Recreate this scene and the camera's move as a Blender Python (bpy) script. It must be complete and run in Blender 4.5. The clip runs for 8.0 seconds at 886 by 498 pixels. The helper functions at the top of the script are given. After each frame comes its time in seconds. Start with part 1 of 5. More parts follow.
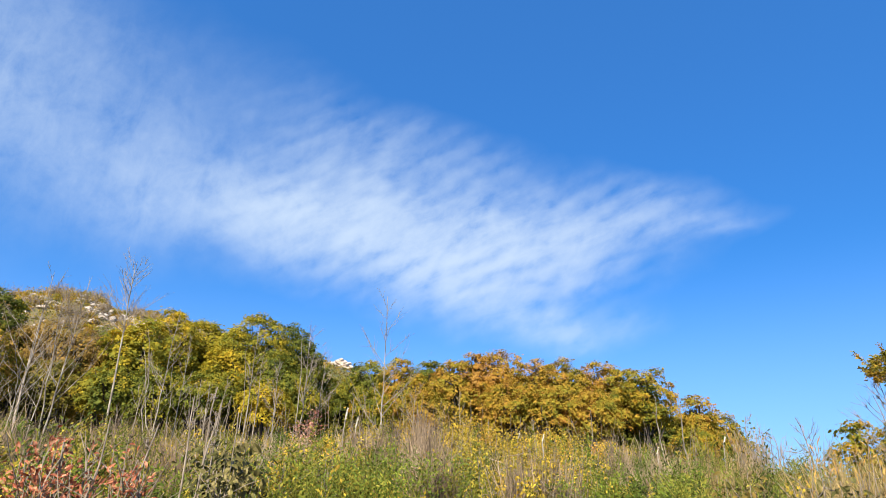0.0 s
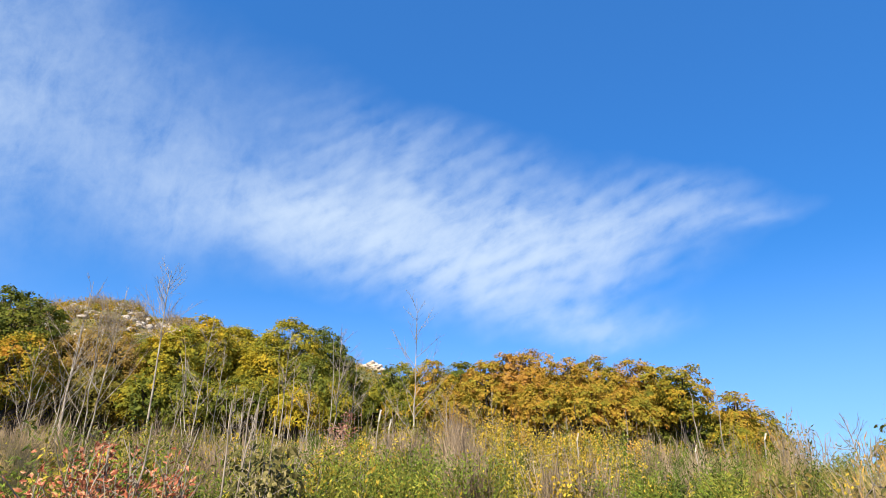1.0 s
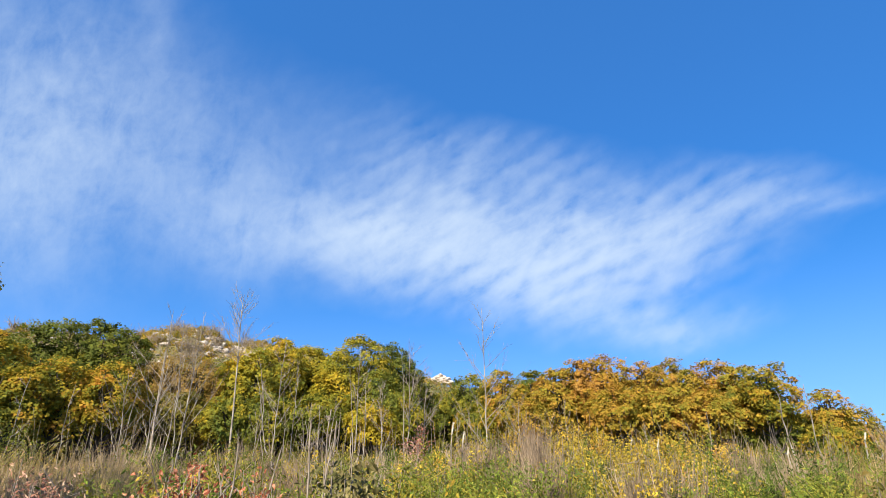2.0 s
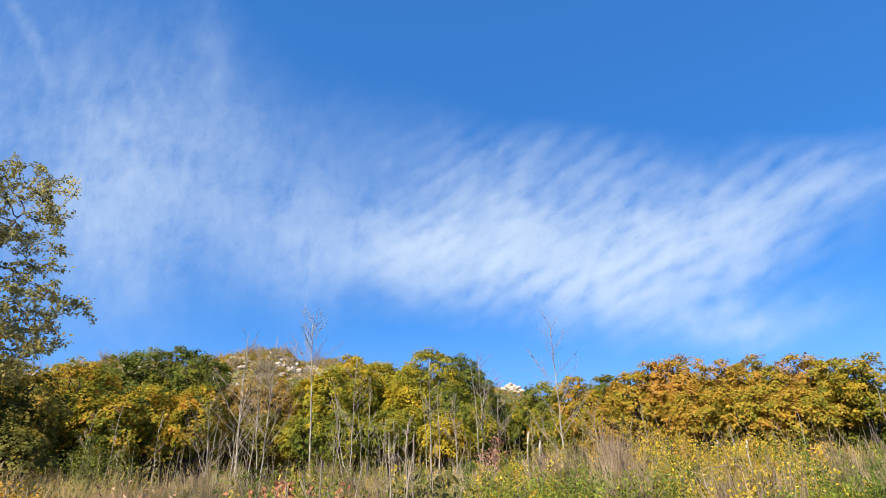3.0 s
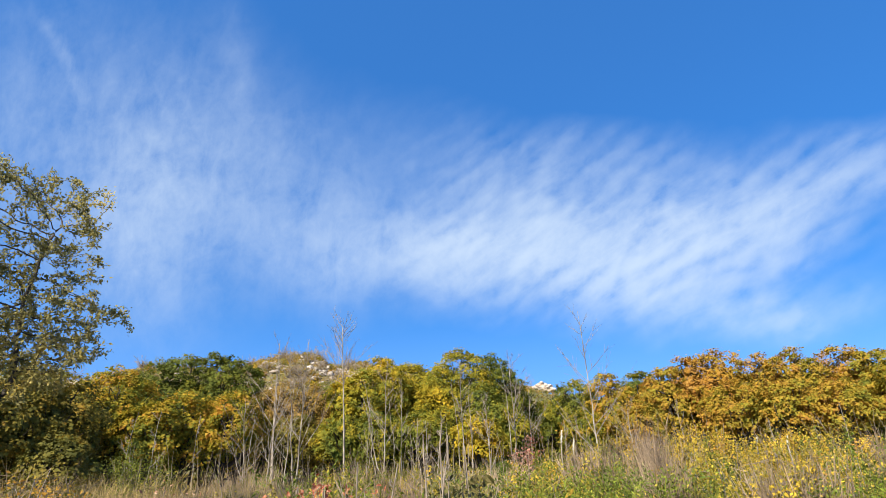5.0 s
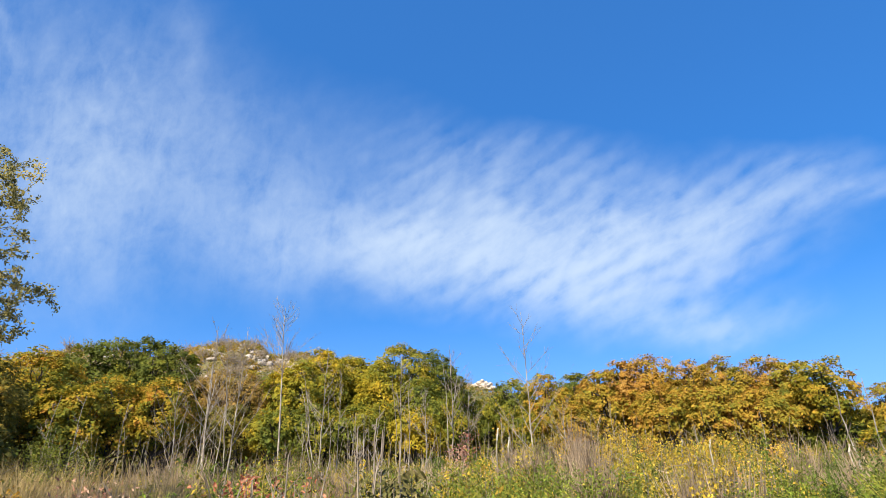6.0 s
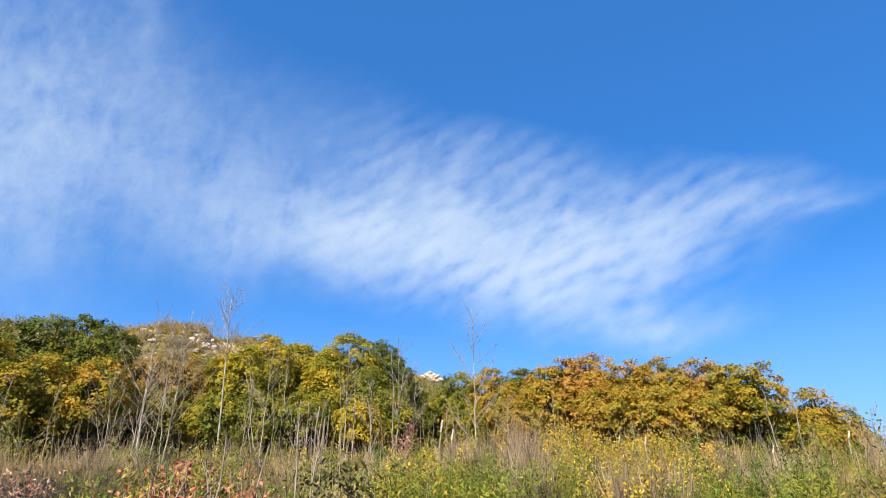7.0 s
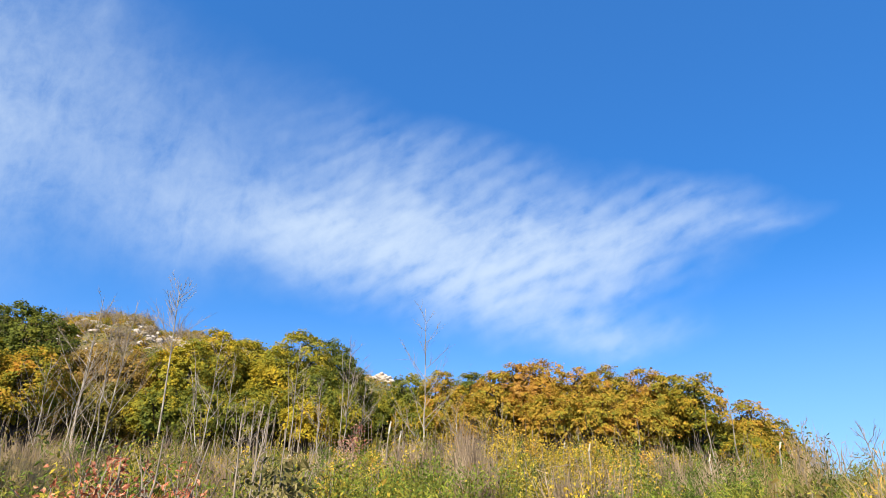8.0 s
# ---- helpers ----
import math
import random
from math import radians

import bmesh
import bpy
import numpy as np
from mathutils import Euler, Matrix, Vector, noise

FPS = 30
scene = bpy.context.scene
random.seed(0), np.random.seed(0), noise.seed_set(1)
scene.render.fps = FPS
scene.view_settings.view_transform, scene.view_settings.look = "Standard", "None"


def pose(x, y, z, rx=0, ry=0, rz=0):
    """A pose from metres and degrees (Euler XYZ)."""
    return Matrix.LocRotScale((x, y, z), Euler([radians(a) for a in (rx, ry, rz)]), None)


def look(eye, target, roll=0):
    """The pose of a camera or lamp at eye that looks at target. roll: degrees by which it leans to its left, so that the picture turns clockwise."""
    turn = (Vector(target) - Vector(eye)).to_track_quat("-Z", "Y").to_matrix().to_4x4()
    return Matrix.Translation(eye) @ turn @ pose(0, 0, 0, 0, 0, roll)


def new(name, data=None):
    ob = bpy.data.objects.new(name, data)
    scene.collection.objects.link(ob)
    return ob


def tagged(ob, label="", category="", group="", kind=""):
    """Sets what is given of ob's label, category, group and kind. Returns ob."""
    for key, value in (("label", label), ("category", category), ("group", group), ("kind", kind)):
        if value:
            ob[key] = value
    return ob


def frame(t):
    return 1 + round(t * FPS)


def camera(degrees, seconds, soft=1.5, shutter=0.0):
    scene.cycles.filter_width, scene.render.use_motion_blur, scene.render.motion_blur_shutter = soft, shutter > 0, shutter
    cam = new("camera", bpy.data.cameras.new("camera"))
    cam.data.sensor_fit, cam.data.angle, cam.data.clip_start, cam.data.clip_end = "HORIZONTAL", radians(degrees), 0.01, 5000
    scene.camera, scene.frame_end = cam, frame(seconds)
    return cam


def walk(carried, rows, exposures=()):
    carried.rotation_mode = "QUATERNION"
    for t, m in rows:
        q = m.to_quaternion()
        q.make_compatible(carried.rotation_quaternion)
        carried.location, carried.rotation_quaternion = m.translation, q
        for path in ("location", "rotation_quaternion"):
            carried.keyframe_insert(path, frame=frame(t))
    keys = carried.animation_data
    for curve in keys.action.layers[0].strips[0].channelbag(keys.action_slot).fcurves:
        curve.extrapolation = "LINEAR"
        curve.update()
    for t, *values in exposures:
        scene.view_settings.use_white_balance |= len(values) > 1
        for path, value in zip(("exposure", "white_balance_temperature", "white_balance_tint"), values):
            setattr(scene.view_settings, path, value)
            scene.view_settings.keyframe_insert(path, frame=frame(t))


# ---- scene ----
# A weedy autumn hillside below a row of maples and a rocky ridge, under thin cirrus.

# ---- the camera and its path ----
EYE = 1.6
ARM = 0.3                     # the camera is held at arm's length and swung round the body
FOV = 73.4
cam = camera(FOV, 8.0, 0.85)
TURNS = [  # seconds, heading (right of +y), tilt up, roll
    (0.0, 0.0, 22.5, 1.3), (0.5, -1.25, 22.49, 1.07), (1.0, -2.85, 22.53, 0.78), (1.5, -5.3, 22.88, 0.26),
    (1.7, -6.78, 23.16, 0.0), (2.8, -14.51, 24.56, -1.86), (3.0, -15.44, 24.68, -2.0), (3.5, -17.4, 24.79, -2.43),
    (4.0, -18.87, 24.82, -2.73), (4.2, -19.34, 24.82, -2.84), (4.5, -19.55, 24.84, -2.9), (4.9, -18.6, 24.83, -2.7),
    (5.3, -16.82, 24.75, -2.34), (5.5, -15.67, 24.72, -2.14), (6.0, -12.85, 24.21, -1.59), (6.5, -10.52, 23.57, -0.99),
    (7.0, -8.13, 23.33, -0.52), (7.5, -5.77, 23.37, 0.01), (8.0, -3.69, 23.53, 0.41)]


def heading(yaw, tilt):
    a, b = radians(yaw), radians(tilt)
    return Vector((math.sin(a) * math.cos(b), math.cos(a) * math.cos(b), math.sin(b)))


def stand(yaw):
    a = radians(yaw + 8)
    return Vector((ARM * math.sin(a), ARM * (math.cos(a) - 1), EYE))


walk(cam, [(t, look(stand(y), stand(y) + heading(y, p), r)) for t, y, p, r in TURNS])

# ---- world, sun and exposure ----
scene.view_settings.exposure = 1.25
SUN_AZ, SUN_EL = 194.0, 40.0   # degrees clockwise from +y, and above the horizon
sun = new("sun", bpy.data.lights.new("sun", "SUN"))
sun.data.energy, sun.data.angle, sun.data.color = 5.0, radians(0.53), (1.0, 0.89, 0.69)
sun.matrix_world = look((0, 0, 60), Vector((0, 0, 60)) - heading(SUN_AZ, SUN_EL))


class Nodes:
    """Short-hand to build a node tree."""

    def __init__(self, tree):
        self.tree, self.n, self.l = tree, tree.nodes, tree.links
        self.n.clear()

    def add(self, kind, **values):
        node = self.n.new(kind)
        for key, value in values.items():
            setattr(node, key, value)
        return node

    def put(self, socket, value):
        if isinstance(value, bpy.types.NodeSocket):
            self.l.new(value, socket)
        elif value is not None:
            socket.default_value = value

    def math(self, op, a, b=None, c=None, clamp=False):
        node = self.add("ShaderNodeMath", operation=op, use_clamp=clamp)
        for socket, value in zip(node.inputs, (a, b, c)):
            self.put(socket, value)
        return node.outputs[0]

    def vec(self, op, a, b=None):
        node = self.add("ShaderNodeVectorMath", operation=op)
        for socket, value in zip(node.inputs, (a, b)):
            self.put(socket, value)
        return node.outputs["Value" if op == "DOT_PRODUCT" else "Vector"]

    def xyz(self, x, y, z):
        node = self.add("ShaderNodeCombineXYZ")
        for socket, value in zip(node.inputs, (x, y, z)):
            self.put(socket, value)
        return node.outputs[0]

    def noise(self, vector, scale, detail=3.0, rough=0.5, distort=0.0, colour=False):
        node = self.add("ShaderNodeTexNoise")
        self.put(node.inputs["Vector"], vector)
        for key, value in (("Scale", scale), ("Detail", detail), ("Roughness", rough), ("Distortion", distort)):
            self.put(node.inputs[key], value)
        return node.outputs["Color" if colour else "Fac"]

    def ramp(self, fac, stops, mode="LINEAR"):
        node = self.add("ShaderNodeValToRGB")
        node.color_ramp.interpolation = mode
        while len(node.color_ramp.elements) < len(stops):
            node.color_ramp.elements.new(0.5)
        for e, (at, colour) in zip(node.color_ramp.elements, stops):
            e.position = at
            e.color = (*colour, 1) if len(colour) == 3 else colour
        self.put(node.inputs[0], fac)
        return node.outputs[0]

    def smooth(self, value, lo, hi):
        node = self.add("ShaderNodeMapRange", interpolation_type="SMOOTHSTEP")
        for socket, v in zip(node.inputs, (value, lo, hi, 0.0, 1.0)):
            self.put(socket, v)
        return node.outputs[0]

    def mix(self, fac, a, b, blend="MIX"):
        node = self.add("ShaderNodeMix", data_type="RGBA", blend_type=blend)
        self.put(node.inputs[0], fac)
        for socket, v in zip((node.inputs[6], node.inputs[7]), (a, b)):
            self.put(socket, (*v, 1) if isinstance(v, tuple) and len(v) == 3 else v)
        return node.outputs[2]


def make_sky():
    """Clear autumn sky with one patch of rippled cirrus and a thinner veil beside it."""
    world = bpy.data.worlds.new("sky")
    scene.world = world
    world.use_nodes = True
    k = Nodes(world.node_tree)
    out = k.add("ShaderNodeOutputWorld")
    back = k.add("ShaderNodeBackground")
    k.l.new(back.outputs[0], out.inputs[0])
    sky = k.add("ShaderNodeTexSky", sky_type="NISHITA", sun_disc=False)
    sky.sun_elevation, sky.sun_rotation = radians(SUN_EL), radians(SUN_AZ)
    sky.altitude, sky.air_density, sky.dust_density, sky.ozone_density = 300, 1.0, 0.3, 2.0
    way = k.add("ShaderNodeTexCoord").outputs["Generated"]
    # a flat chart of the sky round the cloud patch
    ahead = heading(0, 22.5)
    right = Vector((1, 0, 0))
    up = right.cross(ahead)
    lean = radians(1.3)
    right, up = right * math.cos(lean) + up * math.sin(lean), up * math.cos(lean) - right * math.sin(lean)
    depth = k.math("MAXIMUM", k.vec("DOT_PRODUCT", way, ahead), 0.05)
    u = k.math("DIVIDE", k.vec("DOT_PRODUCT", way, right), depth)
    v = k.math("DIVIDE", k.vec("DOT_PRODUCT", way, up), depth)
    flat = k.xyz(u, v, 0.0)
    # the outline wavers
    warp = k.vec("SUBTRACT", k.noise(flat, 5.0, 4.0, 0.55, colour=True), (0.5, 0.5, 0.5))
    warp_node = k.add("ShaderNodeVectorMath", operation="SCALE")
    k.put(warp_node.inputs[0], warp)
    warp_node.inputs[3].default_value = 0.11
    bent = k.vec("ADD", flat, warp_node.outputs[0])
    split = k.add("ShaderNodeSeparateXYZ")
    k.put(split.inputs[0], bent)
    bu, bv = split.outputs[0], split.outputs[1]

    def blob(cu, cv, su, sv, turn, amount):
        c, s = math.cos(radians(turn)), math.sin(radians(turn))
        du, dv = k.math("SUBTRACT", bu, cu), k.math("SUBTRACT", bv, cv)
        p = k.math("DIVIDE", k.math("ADD", k.math("MULTIPLY", du, c), k.math("MULTIPLY", dv, s)), su)
        q = k.math("DIVIDE", k.math("SUBTRACT", k.math("MULTIPLY", dv, c), k.math("MULTIPLY", du, s)), sv)
        r2 = k.math("ADD", k.math("MULTIPLY", p, p), k.math("MULTIPLY", q, q))
        return k.math("MULTIPLY", k.math("EXPONENT", k.math("MULTIPLY", r2, -1.0)), amount)

    total = None
    for one in CLOUDS:
        b = blob(*one)
        total = b if total is None else k.math("ADD", total, b)

    slight = k.add("ShaderNodeVectorMath", operation="SCALE")
    k.put(slight.inputs[0], warp)
    slight.inputs[3].default_value = 0.03
    eased = k.add("ShaderNodeSeparateXYZ")
    k.put(eased.inputs[0], k.vec("ADD", flat, slight.outputs[0]))
    eu, ev = eased.outputs[0], eased.outputs[1]

    def streaks(turn, along, across, detail, rough, distort, shift):
        c, s = math.cos(radians(turn)), math.sin(radians(turn))
        p = k.math("ADD", k.math("MULTIPLY", eu, c * along), k.math("MULTIPLY", ev, s * along))
        q = k.math("ADD", k.math("MULTIPLY", eu, -s * across), k.math("MULTIPLY", ev, c * across))
        return k.noise(k.xyz(p, q, shift), 1.0, detail, rough, distort)

    def bands(turn, freq, sway, shift):
        """Soft parallel ripples that wander and come and go."""
        c, s = math.cos(radians(turn)), math.sin(radians(turn))
        q = k.math("ADD", k.math("MULTIPLY", eu, -s * freq * 6.283), k.math("MULTIPLY", ev, c * freq * 6.283))
        wander = k.math("MULTIPLY", k.noise(k.vec("ADD", flat, (shift, 0.0, 0.0)), 7.0, 3.0, 0.55), sway)
        comes = k.smooth(k.noise(k.vec("ADD", flat, (0.0, shift, 3.0)), 9.0, 3.0, 0.6), 0.34, 0.66)
        return k.math("MULTIPLY", k.math("SINE", k.math("ADD", q, wander)), comes)

    # fine ripples of the bright patch in two directions; softer wisps in the veil
    ripple = k.math("ADD", k.math("MULTIPLY", streaks(24, 12, 40, 4.0, 0.55, 0.2, 0.0), 0.6), k.math("MULTIPLY", streaks(58, 12, 26, 4.0, 0.55, 0.3, 7.0), 0.4))
    wave = k.math("ADD", k.math("MULTIPLY", bands(19, 30.0, 13.0, 1.0), 0.12), k.math("MULTIPLY", bands(56, 21.0, 13.0, 4.0), 0.05))
    ripple = k.math("ADD", ripple, wave)
    wisp = k.math("ADD", k.math("MULTIPLY", streaks(68, 9, 17, 6.0, 0.62, 0.5, 3.0), 0.5), k.math("MULTIPLY", streaks(15, 11, 15, 6.0, 0.6, 0.4, 5.0), 0.5))
    soft = k.noise(flat, 7.0, 6.0, 0.6)
    side = k.smooth(u, -0.5, -0.12)
    grain = k.math("ADD", k.math("MULTIPLY", ripple, side), k.math("MULTIPLY", wisp, k.math("SUBTRACT", 1.0, side)))
    fine = k.math("MULTIPLY", k.math("SUBTRACT", k.noise(bent, 26.0, 5.0, 0.65), 0.5), 0.34)
    grain = k.math("ADD", k.math("ADD", grain, fine), k.math("MULTIPLY", soft, 0.7))
    lumpy = k.math("MAXIMUM", k.math("ADD", k.math("MULTIPLY", k.math("SUBTRACT", grain, 0.85), 2.6), 1.0), 0.05)
    shaped = k.math("MULTIPLY", k.math("MAXIMUM", k.math("SUBTRACT", total, 0.03), 0.0), lumpy)
    cover = k.math("MULTIPLY", k.math("SUBTRACT", 1.0, k.math("EXPONENT", k.math("MULTIPLY", shaped, -1.25))), 0.92)
    deep = k.add("ShaderNodeHueSaturation")
    deep.inputs["Saturation"].default_value = 1.35
    k.put(deep.inputs["Color"], sky.outputs[0])
    tint = k.mix(1.0, deep.outputs[0], SKY_TINT, "MULTIPLY")
    hazy = k.mix(HAZE, tint, HAZE_BLUE)
    height = k.add("ShaderNodeSeparateXYZ")
    k.put(height.inputs[0], way)
    low = k.math("MULTIPLY", k.math("SUBTRACT", 1.0, k.smooth(height.outputs[2], 0.0, 0.37)), 0.6)
    hazy = k.mix(low, hazy, HORIZON)
    colour = k.mix(cover, hazy, CLOUD_WHITE)
    k.put(back.inputs[0], colour)
    back.inputs[1].default_value = SKY_STRENGTH


SKY_STRENGTH = 0.0547
SKY_TINT = (0.61, 1.16, 1.5)
HAZE, HAZE_BLUE = 0.38, (0.75, 2.6, 7.0)
HORIZON = (3.1, 5.0, 10.2)
CLOUD_WHITE = (5.6, 6.7, 8.05)
CLOUDS = [  # place on the chart, half sizes, turn, amount
    (-0.255, 0.06, 0.15, 0.075, -8, 1.0), (-0.03, 0.02, 0.17, 0.08, -14, 0.85), (0.15, 0.0, 0.18, 0.08, 4, 0.66),
    (0.32, 0.045, 0.13, 0.045, 14, 0.34), (0.46, 0.05, 0.10, 0.02, 12, 0.16), (0.045, -0.08, 0.17, 0.04, -15, 0.34), (0.215, -0.137, 0.12, 0.028, 0, 0.26),
    (-0.08, 0.165, 0.22, 0.05, -10, 0.22), (0.14, 0.10, 0.16, 0.03, -5, 0.07), (-0.47, 0.105, 0.15, 0.09, -15, 0.38), (-0.64, 0.21, 0.18, 0.16, -25, 0.22), (-0.36, 0.26, 0.26, 0.11, -15, 0.09),
    (-0.66, 0.34, 0.17, 0.20, 15, 0.09), (-0.92, 0.24, 0.17, 0.18, -10, 0.36), (-0.87, 0.40, 0.19, 0.16, 20, 0.16), (-1.2, 0.44, 0.42, 0.36, 0, 0.25),
    (-1.08, 0.69, 0.09, 0.016, -66, 0.12), (-1.045, 0.58, 0.06, 0.022, -70, 0.07), (-0.645, 0.49, 0.11, 0.035, 84, 0.08)]
make_sky()


# ---- materials ----
def material(name):
    m = bpy.data.materials.new(name)
    m.use_nodes = True
    k = Nodes(m.node_tree)
    out = k.add("ShaderNodeOutputMaterial")
    return m, k, out


def leaf_material(name, stops, patch=0.7, light=0.42, rough=0.75, mottled=0.07, uneven=0.4, vary=0.24):
    """Leaves: each its own shade, drifting in patches through the crown, a little light coming through."""
    m, k, out = material(name)
    geo = k.add("ShaderNodeNewGeometry")
    where = k.add("ShaderNodeTexCoord").outputs["Object"]
    chance = k.math("MULTIPLY", k.add("ShaderNodeObjectInfo").outputs["Random"], 60.0)
    where = k.vec("ADD", where, k.xyz(chance, k.math("MULTIPLY", chance, 0.37), 0.0))
    drift = k.noise(where, patch, 4.0, 0.6)
    fac = k.math("ADD", k.math("MULTIPLY", geo.outputs["Random Per Island"], mottled * 2),
                 k.math("MULTIPLY", k.math("SUBTRACT", drift, 0.5), 2.6))
    tuft = k.noise(where, patch * 5.5, 2.0, 0.5)
    fac = k.math("ADD", fac, k.math("MULTIPLY", k.math("SUBTRACT", tuft, 0.5), 1.5))
    fac = k.math("ADD", fac, 0.5 - mottled, clamp=True)
    colour = k.ramp(fac, stops)
    shade = k.noise(where, 45.0, 2.0, 0.6)
    colour = k.mix(k.math("MULTIPLY", shade, 0.25), colour, (0.12, 0.07, 0.02))
    tone = k.math("ADD", k.math("MULTIPLY", k.smooth(k.noise(where, patch * 9, 2.0, 0.5), 0.3, 0.7), uneven), 1.04 - uneven * 0.56)
    own = k.math("FRACT", k.math("MULTIPLY", geo.outputs["Random Per Island"], 17.3))
    tone = k.math("MULTIPLY", tone, k.math("ADD", k.math("MULTIPLY", own, vary), 1.0 - vary / 2))
    colour = k.mix(1.0, colour, k.xyz(tone, tone, tone), "MULTIPLY")
    bsdf = k.add("ShaderNodeBsdfPrincipled")
    k.put(bsdf.inputs["Base Color"], colour)
    k.put(bsdf.inputs["Roughness"], rough)
    bsdf.inputs["Specular IOR Level"].default_value = 0.15
    thin = k.add("ShaderNodeBsdfTranslucent")
    k.put(thin.inputs[0], colour)
    both = k.add("ShaderNodeMixShader")
    both.inputs[0].default_value = light
    k.l.new(bsdf.outputs[0], both.inputs[1])
    k.l.new(thin.outputs[0], both.inputs[2])
    k.l.new(both.outputs[0], out.inputs[0])
    return m


def bark_material(name, pale, dark, scale=9.0, rough=0.85):
    m, k, out = material(name)
    where = k.add("ShaderNodeTexCoord").outputs["Object"]
    stretched = k.vec("MULTIPLY", where, (1.0, 1.0, 0.25))
    a = k.noise(stretched, scale, 5.0, 0.65)
    b = k.noise(where, scale * 0.2, 2.0)
    colour = k.mix(k.smooth(a, 0.35, 0.68), dark, pale)
    colour = k.mix(k.math("MULTIPLY", b, 0.45), colour, (dark[0] * 0.8, dark[1] * 0.85, dark[2] * 0.8))
    bsdf = k.add("ShaderNodeBsdfPrincipled")
    k.put(bsdf.inputs["Base Color"], colour)
    k.put(bsdf.inputs["Roughness"], rough)
    bump = k.add("ShaderNodeBump")
    bump.inputs["Strength"].default_value, bump.inputs["Distance"].default_value = 0.5, 0.02
    k.put(bump.inputs["Height"], a)
    k.l.new(bump.outputs[0], bsdf.inputs["Normal"])
    k.l.new(bsdf.outputs[0], out.inputs[0])
    return m


def ground_material():
    m, k, out = material("hill_ground")
    where = k.add("ShaderNodeTexCoord").outputs["Object"]
    fine = k.noise(where, 6.0, 6.0, 0.7)
    broad = k.noise(where, 0.09, 4.0, 0.6)
    colour = k.ramp(fine, [(0.3, (0.05, 0.04, 0.02)), (0.5, (0.13, 0.10, 0.045)), (0.68, (0.24, 0.19, 0.09))])
    scrub = k.ramp(k.noise(where, 0.5, 5.0, 0.7), [(0.35, (0.045, 0.055, 0.015)), (0.5, (0.11, 0.11, 0.03)), (0.65, (0.19, 0.14, 0.06))])
    colour = k.mix(k.smooth(broad, 0.4, 0.6), colour, scrub)
    bsdf = k.add("ShaderNodeBsdfPrincipled")
    k.put(bsdf.inputs["Base Color"], colour)
    k.put(bsdf.inputs["Roughness"], 0.95)
    bump = k.add("ShaderNodeBump")
    bump.inputs["Strength"].default_value, bump.inputs["Distance"].default_value = 0.8, 0.08
    k.put(bump.inputs["Height"], fine)
    k.l.new(bump.outputs[0], bsdf.inputs["Normal"])
    k.l.new(bsdf.outputs[0], out.inputs[0])
    return m


def rock_material(name="pale_rock", pale=0.95):
    m, k, out = material(name)
    where = k.add("ShaderNodeTexCoord").outputs["Object"]
    chance = k.add("ShaderNodeObjectInfo").outputs["Random"]
    fine = k.noise(where, 3.0, 8.0, 0.7)
    stain = k.noise(where, 0.7, 4.0, 0.6)
    colour = k.ramp(fine, [(0.32, (0.18 * pale, 0.155 * pale, 0.13 * pale)), (0.5, (0.42 * pale, 0.37 * pale, 0.32 * pale)), (0.7, (0.62 * pale, 0.58 * pale, 0.53 * pale))])
    colour = k.mix(k.smooth(stain, 0.45, 0.7), colour, (0.36, 0.28, 0.21))
    colour = k.mix(k.math("MULTIPLY", chance, 0.35), colour, (0.38, 0.32, 0.27))
    bsdf = k.add("ShaderNodeBsdfPrincipled")
    k.put(bsdf.inputs["Base Color"], colour)
    k.put(bsdf.inputs["Roughness"], 0.9)
    bump = k.add("ShaderNodeBump")
    bump.inputs["Strength"].default_value, bump.inputs["Distance"].default_value = 0.9, 0.25
    k.put(bump.inputs["Height"], fine)
    k.l.new(bump.outputs[0], bsdf.inputs["Normal"])
    k.l.new(bsdf.outputs[0], out.inputs[0])
    return m


